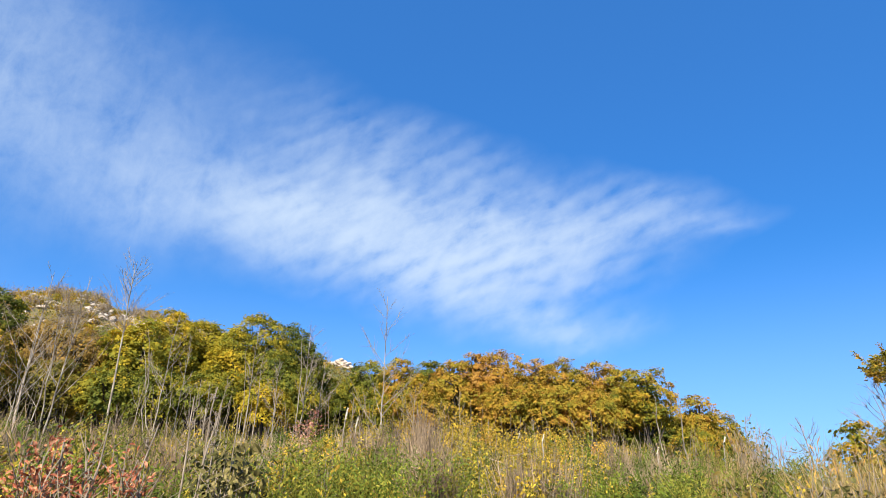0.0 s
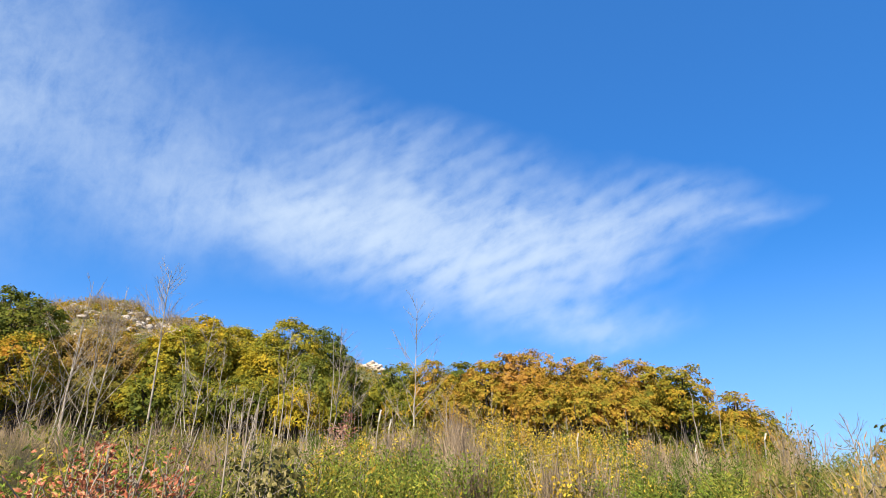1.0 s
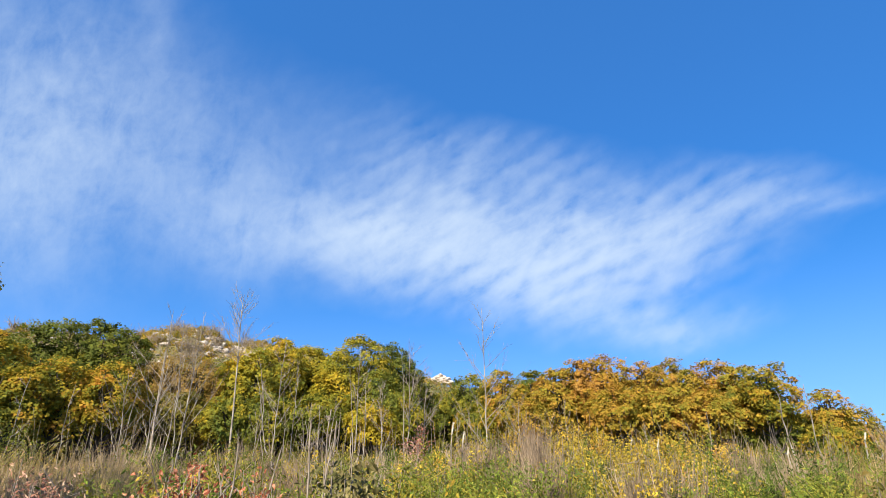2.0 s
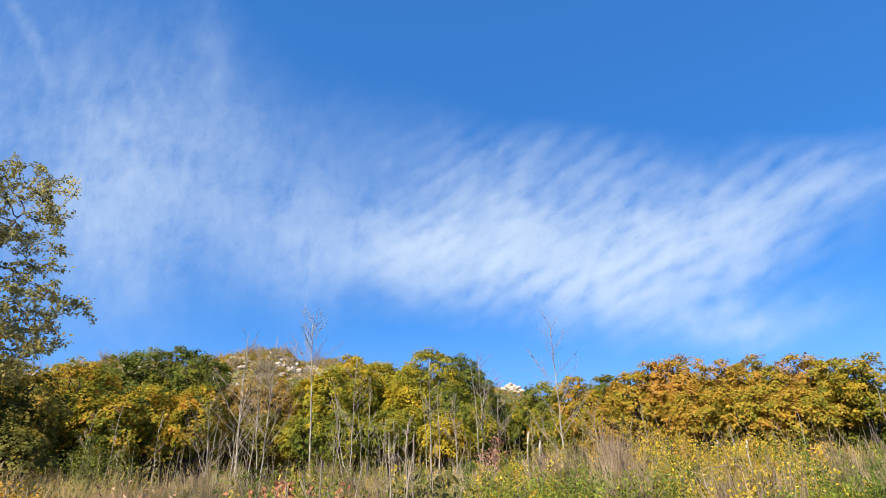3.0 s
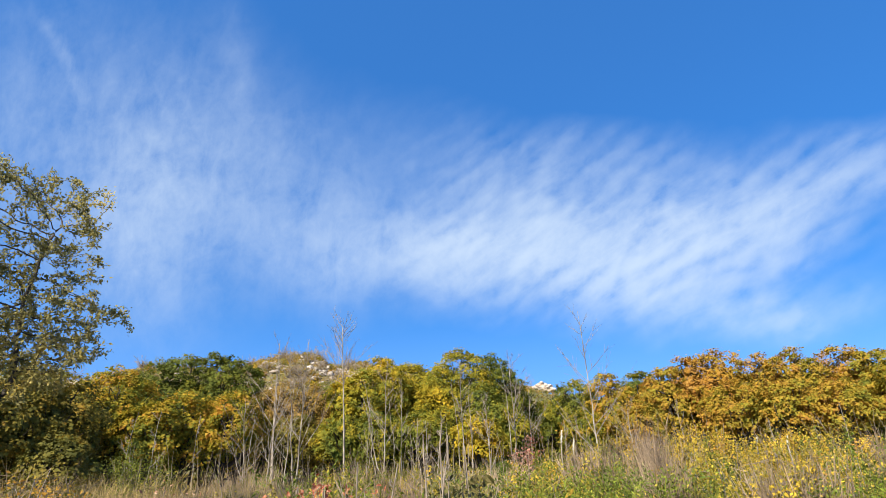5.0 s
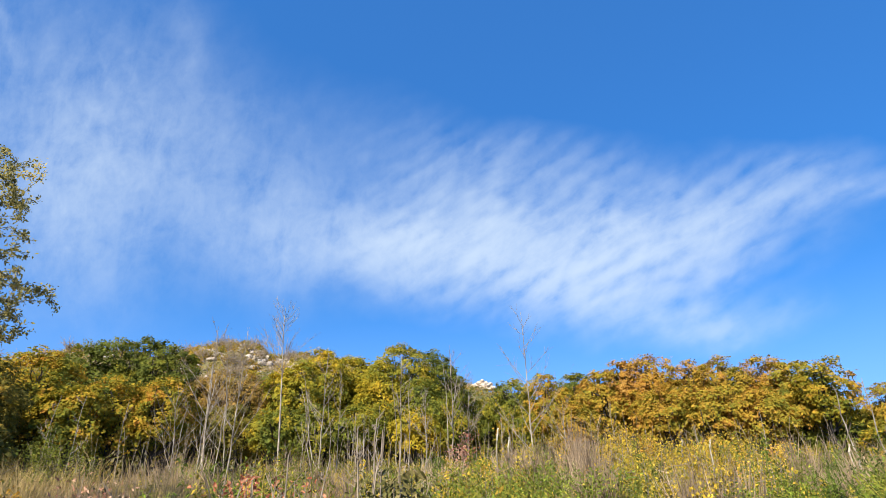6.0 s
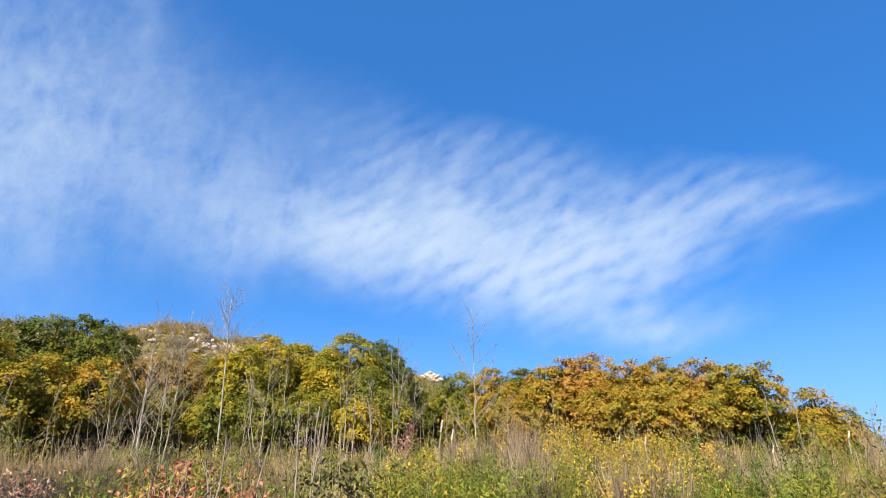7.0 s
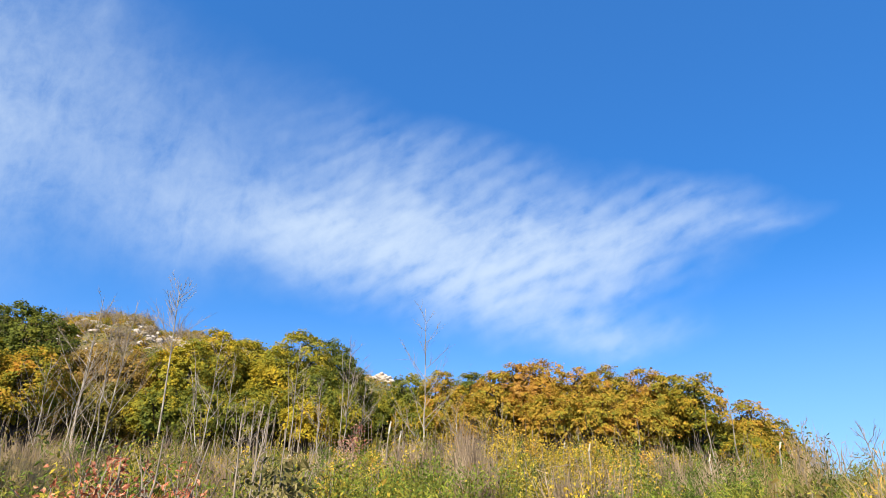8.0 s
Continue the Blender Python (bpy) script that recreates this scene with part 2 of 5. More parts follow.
GREEN, ORANGE = (0.10, 0.135, 0.02), (0.45, 0.225, 0.034)
M = {
    "dark": leaf_material("dark_green_leaves", [(0.0, (0.07, 0.10, 0.018)), (0.5, (0.115, 0.145, 0.022)), (0.85, (0.18, 0.195, 0.024)), (1.0, (0.27, 0.24, 0.022))]),
    "green": leaf_material("green_leaves", [(0.0, (0.07, 0.105, 0.02)), (0.38, (0.14, 0.165, 0.022)), (0.72, (0.26, 0.245, 0.024)), (1.0, (0.42, 0.31, 0.022))]),
    "lime": leaf_material("yellow_green_leaves", [(0.0, (0.12, 0.15, 0.02)), (0.33, (0.235, 0.23, 0.022)), (0.66, (0.40, 0.32, 0.024)), (1.0, (0.54, 0.36, 0.024))]),
    "mixed": leaf_material("turning_leaves", [(0.0, GREEN), (0.35, (0.21, 0.205, 0.02)), (0.65, (0.38, 0.275, 0.022)), (1.0, ORANGE)], 1.0),
    "gold": leaf_material("gold_leaves", [(0.0, (0.12, 0.14, 0.02)), (0.24, (0.27, 0.24, 0.025)), (0.52, (0.40, 0.27, 0.032)), (0.8, (0.41, 0.235, 0.036)), (1.0, (0.36, 0.175, 0.045))]),
    "orange": leaf_material("orange_leaves", [(0.0, (0.19, 0.17, 0.02)), (0.3, (0.41, 0.265, 0.03)), (0.7, (0.43, 0.22, 0.04)), (1.0, (0.46, 0.28, 0.07))]),
    "brown": leaf_material("brown_leaves", [(0.0, (0.12, 0.12, 0.026)), (0.4, (0.25, 0.165, 0.042)), (0.75, (0.32, 0.205, 0.05)), (1.0, (0.42, 0.27, 0.045))]),
    "olive": leaf_material("olive_leaves", [(0.0, (0.07, 0.08, 0.018)), (0.4, (0.15, 0.145, 0.028)), (0.75, (0.26, 0.205, 0.034)), (1.0, (0.36, 0.22, 0.035))]),
    "silver": leaf_material("silvery_leaves", [(0.0, (0.10, 0.10, 0.03)), (0.4, (0.22, 0.205, 0.07)), (0.75, (0.37, 0.32, 0.11)), (1.0, (0.52, 0.39, 0.08))], light=0.5, rough=0.5, mottled=0.2),
    "weed_green": leaf_material("weed_leaves_green", [(0.0, (0.040, 0.062, 0.010)), (0.4, (0.101, 0.128, 0.016)), (0.75, (0.185, 0.194, 0.026)), (1.0, (0.317, 0.264, 0.044))], 0.6, 0.22, mottled=0.14, uneven=0.8, vary=0.6),
    "weed_lush": leaf_material("weed_leaves_fresh_green", [(0.0, (0.031, 0.062, 0.009)), (0.45, (0.084, 0.136, 0.016)), (0.8, (0.145, 0.189, 0.022)), (1.0, (0.255, 0.246, 0.035))], 0.6, 0.2, mottled=0.14, uneven=0.8, vary=0.6),
    "weed_yellow": leaf_material("weed_leaves_yellow", [(0.0, (0.097, 0.110, 0.018)), (0.35, (0.202, 0.193, 0.028)), (0.7, (0.368, 0.285, 0.031)), (1.0, (0.423, 0.253, 0.037))], 0.6, 0.22, mottled=0.14, uneven=0.8, vary=0.6),
    "weed_gold": leaf_material("weed_leaves_gold", [(0.0, (0.17, 0.16, 0.03)), (0.4, (0.36, 0.27, 0.03)), (0.8, (0.47, 0.32, 0.03)), (1.0, (0.42, 0.22, 0.04))], 0.6, 0.22, mottled=0.14, uneven=0.7, vary=0.6),
    "weed_brown": leaf_material("weed_leaves_brown", [(0.0, (0.102, 0.085, 0.0255)), (0.5, (0.204, 0.136, 0.0595)), (1.0, (0.323, 0.221, 0.102))], 0.6, uneven=0.8),
    "straw": leaf_material("dry_grass_blades", [(0.0, (0.152, 0.110, 0.046)), (0.4, (0.258, 0.193, 0.083)), (0.8, (0.368, 0.281, 0.133)), (1.0, (0.230, 0.202, 0.060))], 0.4, 0.3, uneven=0.7, vary=0.6),
    "mauve": leaf_material("dead_stem_blades", [(0.0, (0.105, 0.075, 0.055)), (0.5, (0.205, 0.155, 0.11)), (1.0, (0.35, 0.27, 0.19))], 0.4, 0.25, uneven=0.7, vary=0.6),
    "blade": leaf_material("green_grass_blades", [(0.0, (0.07, 0.12, 0.018)), (0.5, (0.17, 0.21, 0.035)), (1.0, (0.34, 0.30, 0.07))], 0.4, 0.25),
    "red": leaf_material("red_leaves", [(0.0, (0.12, 0.03, 0.02)), (0.3, (0.28, 0.075, 0.04)), (0.6, (0.42, 0.15, 0.085)), (0.85, (0.50, 0.26, 0.17)), (1.0, (0.26, 0.22, 0.07))], 3.0, 0.3, mottled=0.35, uneven=0.7, vary=0.6),
    "pink": leaf_material("dull_pink_leaves", [(0.0, (0.24, 0.09, 0.065)), (0.5, (0.42, 0.21, 0.15)), (1.0, (0.50, 0.35, 0.25))], 2.0, 0.3, mottled=0.3, vary=0.5),
    "broad": leaf_material("broad_brownish_leaves", [(0.0, (0.04, 0.048, 0.016)), (0.45, (0.085, 0.09, 0.028)), (0.75, (0.125, 0.115, 0.038)), (1.0, (0.20, 0.17, 0.075))], 1.5, 0.2, mottled=0.25, vary=0.6),
    "pod": leaf_material("pale_husks", [(0.0, (0.40, 0.22, 0.05)), (1.0, (0.58, 0.38, 0.11))], 1.2, 0.2),
    "plume": leaf_material("pale_seed_head", [(0.0, (0.55, 0.50, 0.40)), (1.0, (0.74, 0.70, 0.60))], 1.2, 0.2),
    # dark bark, its colour lowered further to carry the shade of the leaves
    "bark": bark_material("shade_dark_bark", (0.062, 0.05, 0.042), (0.026, 0.021, 0.018)),
    "pale_bark": bark_material("pale_bark", (0.43, 0.38, 0.32), (0.13, 0.105, 0.085), 9),
    "twig": bark_material("grey_twigs", (0.34, 0.28, 0.225), (0.15, 0.12, 0.095), 20),
    "stalk": bark_material("dry_stalks", (0.30, 0.25, 0.195), (0.13, 0.10, 0.08), 16),
    # paler copy of the rock: white limestone with the sun put into its colour
    "sunlit_white_rock": rock_material("sunlit_white_rock", 1.3),
    "ground": ground_material(),
    "rock": rock_material(),
}


# ---- building blocks ----
def smoothstep(v, lo, hi):
    s = np.clip((np.asarray(v, float) - lo) / (hi - lo), 0, 1)
    return s * s * (3 - 2 * s)


RIDGE_YAW = (-180, -110, -70, -50, -46, -37, -34, -30, -26, -18, -9.4, -4, 4, 14, 24, 32, 60, 110, 180)
RIDGE_ELEV = (-3, 2, 9.5, 11.5, 12.1, 13.0, 13.8, 13.7, 13.3, 11.3, 10.3, 8.5, 7.4, 5.4, 1.0, -1.0, -2, -3, -3)
RIDGE_FAR = 105.0


def land(x, y):
    """Height of the hillside at (x, y); takes arrays."""
    x, y = np.asarray(x, float), np.asarray(y, float)
    d = np.hypot(x, y)
    yaw = np.degrees(np.arctan2(x, y))
    near = 0.118 * np.clip(y, -12, 34) + 0.02 * np.clip(-x, -20, 40)
    near = near + 0.10 * np.sin(x * 0.9 + 0.4) * np.sin(y * 0.7 + 1.1) + 0.07 * np.sin(x * 1.7 + y * 1.3)
    # right of the maples the slope breaks off behind a brow
    side = smoothstep(x - 0.5 * y, 0.0, 5.0)
    near = near - side * 0.32 * np.clip(d - 14.5, 0, 30)
    crest = EYE + RIDGE_FAR * np.tan(np.radians(np.interp(yaw, RIDGE_YAW, RIDGE_ELEV)))
    rise = smoothstep(d, 34, RIDGE_FAR) ** 1.5
    bumps = (1.1 * np.sin(yaw * 0.55 + 0.8) + 0.7 * np.sin(yaw * 1.3 + d * 0.05) + 0.5 * np.sin(d * 0.21 + yaw * 0.3)) * smoothstep(d, 60, 95)
    z = near * (1 - rise) + (crest + 0.6 * bumps) * rise
    beyond = smoothstep(d, RIDGE_FAR + 4, 420)
    return z * (1 - beyond) - 25.0 * beyond


def spot(yaw, far, lift=0.0):
    x, y = far * math.sin(radians(yaw)), far * math.cos(radians(yaw))
    return Vector((x, y, float(land(x, y)) + lift))


def level(elev, far):
    return EYE + far * math.tan(radians(elev))


def mesh_from(name, verts, faces, mat):
    """A mesh from an array of vertices and one of faces (all of one size)."""
    verts, faces = np.asarray(verts, np.float32).reshape(-1, 3), np.asarray(faces, np.int32)
    size = faces.shape[1]
    me = bpy.data.meshes.new(name)
    me.vertices.add(len(verts))
    me.vertices.foreach_set("co", verts.ravel())
    me.loops.add(faces.size)
    me.loops.foreach_set("vertex_index", faces.ravel())
    me.polygons.add(len(faces))
    me.polygons.foreach_set("loop_start", np.arange(0, faces.size, size, dtype=np.int32))
    me.update(calc_edges=True)
    me.materials.append(mat)
    return me


def thing(name, place, label, category, group="", kind=""):
    ob = new(name)
    ob.empty_display_size = 0.2
    ob.location = place
    return tagged(ob, label, category, group, kind)


def part_mesh(name, me, parent, label=""):
    ob = new(name, me)
    ob.parent = parent
    return tagged(ob, label)


def unit(a):
    return a / np.maximum(np.linalg.norm(a, axis=-1, keepdims=True), 1e-9)


class Leaves:
    """Collects folded, pointed leaves; one quad each."""

    def __init__(self, rng):
        self.rng, self.v = rng, []

    def add(self, at, way, normal, length, width, fold=0.18):
        at, way, normal = (np.asarray(a, float) for a in (at, way, normal))
        n = len(at)
        way = unit(way)
        side = unit(np.cross(way, normal))
        normal = np.cross(side, way)
        length, width = np.broadcast_to(length, n)[:, None], np.broadcast_to(width, n)[:, None]
        mid = at + way * length * 0.45 + normal * width * fold
        self.v.append(np.stack([at, mid + side * width / 2, at + way * length, mid - side * width / 2], 1))

    def add_fine(self, at, way, normal, length, width, curl=0.25):
        """Near leaves: a curved blade of six pieces with a folded midrib."""
        at, way, normal = (np.asarray(a, float) for a in (at, way, normal))
        n = len(at)
        way = unit(way)
        side = unit(np.cross(way, normal))
        normal = np.cross(side, way)
        length, width = np.broadcast_to(length, n)[:, None], np.broadcast_to(width, n)[:, None]
        bow = curl * self.rng.uniform(0.3, 1.6, (n, 1))
        rows = []
        for s, w in ((0.0, 0.06), (0.3, 0.92), (0.65, 0.8), (1.0, 0.03)):
            mid = at + way * length * s * (1 - 0.15 * bow * s) - normal * length * bow * s * s
            edge = normal * width * 0.16 * w
            rows.append((mid + side * width * w / 2 + edge, mid, mid - side * width * w / 2 + edge))
        for lo, hi in zip(rows, rows[1:]):
            for c in (0, 1):
                self.v.append(np.stack([lo[c], lo[c + 1], hi[c + 1], hi[c]], 1))

    def mesh(self, name, mat):
        v = np.concatenate(self.v).reshape(-1, 3)
        return mesh_from(name, v, np.arange(len(v)).reshape(-1, 4), mat)


class Tubes:
    """Collects tapered branches with a few sides."""

    def __init__(self, sides=5):
        self.sides, self.v, self.f, self.n = sides, [], [], 0

    def add(self, points, radii):
        p, k = np.asarray(points, float), self.sides
        run = np.gradient(p, axis=0)
        run = unit(run)
        ref = np.where(np.abs(run[:, 2:3]) > 0.9, (1.0, 0, 0), (0, 0, 1.0))
        a = unit(np.cross(run, ref))
        b = np.cross(run, a)
        ang = np.arange(k) * 2 * np.pi / k
        ring = a[:, None] * np.cos(ang)[None, :, None] + b[:, None] * np.sin(ang)[None, :, None]
        self.v.append((p[:, None] + ring * np.asarray(radii, float)[:, None, None]).reshape(-1, 3))
        i = np.arange(len(p) - 1)[:, None] * k
        j = np.arange(k)[None]
        nxt = (j + 1) % k
        self.f.append(self.n + np.stack([i + j, i + nxt, i + k + nxt, i + k + j], -1).reshape(-1, 4))
        self.n += len(p) * k

    def mesh(self, name, mat):
        me = mesh_from(name, np.concatenate(self.v), np.concatenate(self.f), mat)
        me.polygons.foreach_set("use_smooth", np.ones(len(me.polygons), bool))
        return me


def crooked(rng, start, end, steps, wobble):
    """A wavering line from start to end."""
    s = np.linspace(0, 1, steps)[:, None]
    line = np.asarray(start, float) * (1 - s) + np.asarray(end, float) * s
    off = np.cumsum(rng.normal(0, wobble, (steps, 3)), 0)
    return line + (off - s * off[-1]) * np.minimum(1, s * 4)


# ---- the ground: one sheet to the horizon ----
def build_ground():
    rings = np.concatenate([[0.0], np.geomspace(0.8, 60, 80), np.linspace(62, 135, 55), np.geomspace(140, 4200, 26)])
    spokes = 200
    a = np.arange(spokes) * 2 * np.pi / spokes
    x, y = rings[:, None] * np.sin(a), rings[:, None] * np.cos(a)
    v = np.stack([x, y, land(x, y)], -1).reshape(-1, 3)
    i, j = np.meshgrid(np.arange(len(rings) - 1), np.arange(spokes), indexing="ij")
    nxt = (j + 1) % spokes
    f = np.stack([i * spokes + j, (i + 1) * spokes + j, (i + 1) * spokes + nxt, i * spokes + nxt], -1).reshape(-1, 4)
    me = mesh_from("ground", v, f, M["ground"])
    me.polygons.foreach_set("use_smooth", np.ones(len(me.polygons), bool))
    tagged(new("ground", me), "sloping hillside of dry soil and short scrub", "ground", kind="structure")


build_ground()


# ---- the maples ----
def build_tree(name, yaw, far, elev, radius, palette, seed, label, leaf=0.08, dense=1.12, low=0.1, group="maples on the slope"):
    """A leafy tree: trunk with limbs, crown of leaf clumps; elev is where its top stands over the eye."""
    rng = np.random.default_rng(seed)
    foot = spot(yaw, far, -0.1)
    tall = level(elev, far) - foot.z
    root = thing(name, foot, label, "tree", group)
    root.rotation_euler.z = rng.uniform(0, 6.28)
    mid, half = tall * (0.5 + low / 2), tall * (0.5 - low / 2)
    # the crown is a shell of leafy pads, heaped into a few rounded lobes
    pad = 0.25 + 0.04 * radius
    count = int(dense * 10.5 * (radius ** 1.6 * half ** 0.8) / pad ** 2 / 2.2)
    turn = np.arange(count) * 2.39996 + rng.uniform(0, 6.28) + rng.normal(0, 0.2, count)
    h = np.clip(1 - 1.8 * (np.arange(count) + 0.5) / count + rng.normal(0, 0.07, count), -0.85, 0.98)
    flare = np.sqrt(1 - h * h)
    d = np.column_stack([np.cos(turn) * flare, np.sin(turn) * flare, h])
    lobes = unit(rng.normal(size=(13, 3)) + (0, 0, 0.3))
    swell = 0.70 + 0.30 * np.max(np.clip((d @ lobes.T - 0.74) / 0.26, 0, 1) ** 0.6, axis=1)
    deep = np.where(rng.random(count) < 0.24, rng.uniform(0.3, 0.72, count), rng.uniform(0.84, 1.0, count))
    c = d * (radius, radius, half) * (swell * deep)[:, None] + (0, 0, mid)
    c[:, :2] *= (1.06 - 0.12 * (c[:, 2:3] - mid) / half)
    size = pad * rng.uniform(0.65, 1.3, count)
    c[:, 2] = np.maximum(0.3, c[:, 2] + (tall - np.max(c[:, 2] + size * 0.35)) * np.clip((c[:, 2] - low * tall) / (tall - low * tall), 0, 1))
    n = count
    wood = Tubes(5)
    lean = rng.normal(0, 0.12, 2) * radius
    stem = crooked(rng, (0, 0, 0), (lean[0], lean[1], tall * 0.86), 9, 0.05)
    wood.add(stem, np.linspace(0.05 + 0.014 * tall, 0.015, 9))
    for k in range(rng.integers(1, 4)):
        a = rng.uniform(0, 6.28)
        wood.add(crooked(rng, (0.1 * math.cos(a), 0.1 * math.sin(a), 0), (radius * 0.5 * math.cos(a), radius * 0.5 * math.sin(a), tall * 0.7), 8, 0.05), np.linspace(0.08, 0.012, 8))
    # the boughs go to the main pads, each a part; the fine wood stays on the trunk
    boughs = []
    for k in rng.permutation(n)[:int(n * 0.28)]:
        s = np.clip(c[k, 2] / tall - rng.uniform(0.12, 0.3), 0.14, 0.82) / 0.86
        a = stem[min(8, int(s * 8))]
        path = crooked(rng, a, c[k], 5, 0.06)
        path[1:4, 2] -= 0.08 * np.linalg.norm(c[k] - a) * np.array((0.5, 0.9, 0.6))
        if len(boughs) < 6:
            boughs.append(Tubes(5))
            boughs[-1].add(path, np.linspace(0.045, 0.012, 5))
        else:
            wood.add(path, np.linspace(0.026, 0.008, 5))
    # each pad is a shallow dome of leaves that face up and outwards
    leaves = Leaves(rng)
    per = int(51 * (0.08 / leaf) ** 1.7)
    axis = unit(d * (0.72, 0.72, 0.4) + (0, 0, 0.6) + rng.normal(0, 0.16, (n, 3)))
    one = unit(np.cross(axis, rng.normal(size=(n, 3))))
    two = np.cross(axis, one)
    rho, phi = np.sqrt(rng.random((n, per))) * rng.uniform(0.75, 1.1, (n, per)), rng.uniform(0, 6.28, (n, per))
    rim = one[:, None] * np.cos(phi)[..., None] + two[:, None] * np.sin(phi)[..., None]
    rise = 0.4 * (1 - rho ** 2) + rng.normal(0, 0.16, (n, per)) - 0.1
    at = c[:, None] + (rim * rho[..., None] + axis[:, None] * rise[..., None]) * size[:, None, None]
    normal = unit(axis[:, None] * 0.8 + rim * (rho * 0.55)[..., None] + rng.normal(0, 0.2, at.shape)).reshape(-1, 3)
    at, rim = at.reshape(-1, 3), rim.reshape(-1, 3)
    way = unit(np.cross(normal, rng.normal(size=at.shape)) + rim * 0.5 + (0, 0, -0.3))
    length = leaf * rng.uniform(0.7, 1.25, len(at))
    leaves.add(at, way, normal, length, length * rng.uniform(0.75, 1.0, len(at)))
    # broader leaves fill the middle of each pad
    k = np.repeat(np.arange(n), 10)
    at = c[k] + rng.normal(0, 0.45, (len(k), 3)) * (1, 1, 0.5) * size[k, None] - axis[k] * (size[k] * 0.12)[:, None]
    normal = unit(axis[k] + rng.normal(0, 0.3, at.shape))
    length = leaf * rng.uniform(1.5, 2.2, len(k))
    leaves.add(at, np.cross(normal, rng.normal(size=at.shape)), normal, length, length * 0.9)
    part_mesh("trunk", wood.mesh("trunk", M["bark"]), root, "dark grey-brown bark, darkened further for leaf shade")
    for b in boughs:
        part_mesh("bough", b.mesh("bough", M["bark"]), root)
    part_mesh("crown", leaves.mesh("crown", M[palette]), root)
    return root


LOOKS = {"dark": "deep green maple with a dense rounded crown; the lowest stand in for shade", "green": "green maple just starting to turn yellow",
         "lime": "yellow-green maple with a full bright crown", "mixed": "maple turning from green to gold and orange",
         "gold": "golden-yellow autumn maple above dry weeds", "orange": "orange autumn maple with thinning leaves",
         "brown": "small tree with dull rust-brown leaves", "olive": "dark olive tree with a low shaded crown"}
TREES = [  # heading, distance, elevation of the top, crown radius, leaves
    (-57.4, 22, 13.6, 2.7, "olive"), (-52.6, 22, 12.4, 2.1, "olive"), (-50.6, 20, 8.0, 1.2, "olive"), (-49.6, 25, 10.8, 1.5, "olive"),
    (-47.2, 25, 13.1, 1.7, "mixed"), (-45.0, 29, 13.9, 1.3, "dark"), (-44.6, 24, 10.6, 1.3, "mixed"), (-42.4, 29, 14.6, 1.5, "dark"), (-39.8, 29, 14.8, 1.5, "dark"), (-37.6, 29, 14.2, 1.3, "dark"),
    (-41.4, 25, 11.3, 1.5, "mixed"), (-38.0, 25, 11.4, 1.5, "mixed"), (-35.8, 29, 11.6, 1.2, "brown"), (-33.8, 28, 12.3, 1.4, "brown"), (-31.2, 28, 12.2, 1.5, "brown"), (-32.6, 26, 9.6, 1.2, "olive"),
    (-29.2, 29, 12.6, 1.3, "green"), (-27.0, 27, 13.6, 1.5, "lime"), (-24.7, 28, 14.7, 1.6, "lime"), (-22.0, 29, 14.0, 1.5, "lime"), (-20.2, 28, 12.6, 1.3, "lime"), (-28.4, 25, 9.4, 1.2, "green"), (-25.4, 25, 9.8, 1.3, "green"),
    (-17.4, 28, 15.2, 1.6, "lime"), (-18.8, 27, 13.6, 1.3, "lime"), (-14.4, 30, 14.5, 1.45, "dark"), (-12.9, 29, 13.2, 1.2, "dark"), (-11.8, 30, 11.2, 1.2, "green"), (-15.4, 26, 12.0, 1.4, "green"), (-13.6, 26, 10.0, 1.3, "green"), (-16.0, 24, 9.2, 1.1, "lime"), (-21.0, 25, 9.8, 1.3, "green"),
    (-9.2, 31, 9.9, 1.6, "green"), (-6.6, 30, 11.6, 1.4, "green"), (-3.6, 28, 11.9, 1.4, "mixed"), (-0.8, 30, 11.7, 1.5, "green"), (-6.0, 26, 8.8, 1.1, "mixed"), (-1.6, 26, 9.2, 1.2, "gold"),
    (1.4, 28, 11.7, 1.4, "gold"), (3.6, 28, 12.6, 1.1, "orange"), (5.8, 28, 12.9, 1.4, "orange"), (6.6, 26, 10.0, 1.4, "gold"), (9.0, 28, 12.0, 1.4, "orange"),
    (12.0, 28, 12.1, 1.4, "gold"), (14.9, 29, 11.7, 1.3, "orange"), (10.6, 26, 10.0, 1.4, "gold"), (16.9, 28, 10.9, 1.4, "gold"), (19.1, 27, 10.9, 1.15, "mixed"), (14.0, 26, 9.2, 1.3, "gold"),
    # three low dark trees are added here for the shade under the maples
    (22.8, 29, 8.4, 1.15, "gold"), (24.6, 30, 7.0, 0.9, "mixed"), (25.8, 30, 5.6, 0.7, "gold"), (22.6, 27, 5.8, 1.1, "mixed"), (17.4, 28, 6.2, 1.2, "dark"), (20.4, 28, 5.8, 1.1, "dark"), (14.2, 29, 6.6, 1.2, "dark"), (34.4, 23, 6.0, 1.1, "mixed"), (38.4, 22, 6.4, 1.8, "mixed")]
for i, (yaw, far, elev, radius, look_of) in enumerate(TREES):
    build_tree("maple_tree", yaw, far, elev, radius, look_of, 100 + i, LOOKS[look_of], low=0.26 if -50 < yaw < 21 and elev > 8 else 0.1)
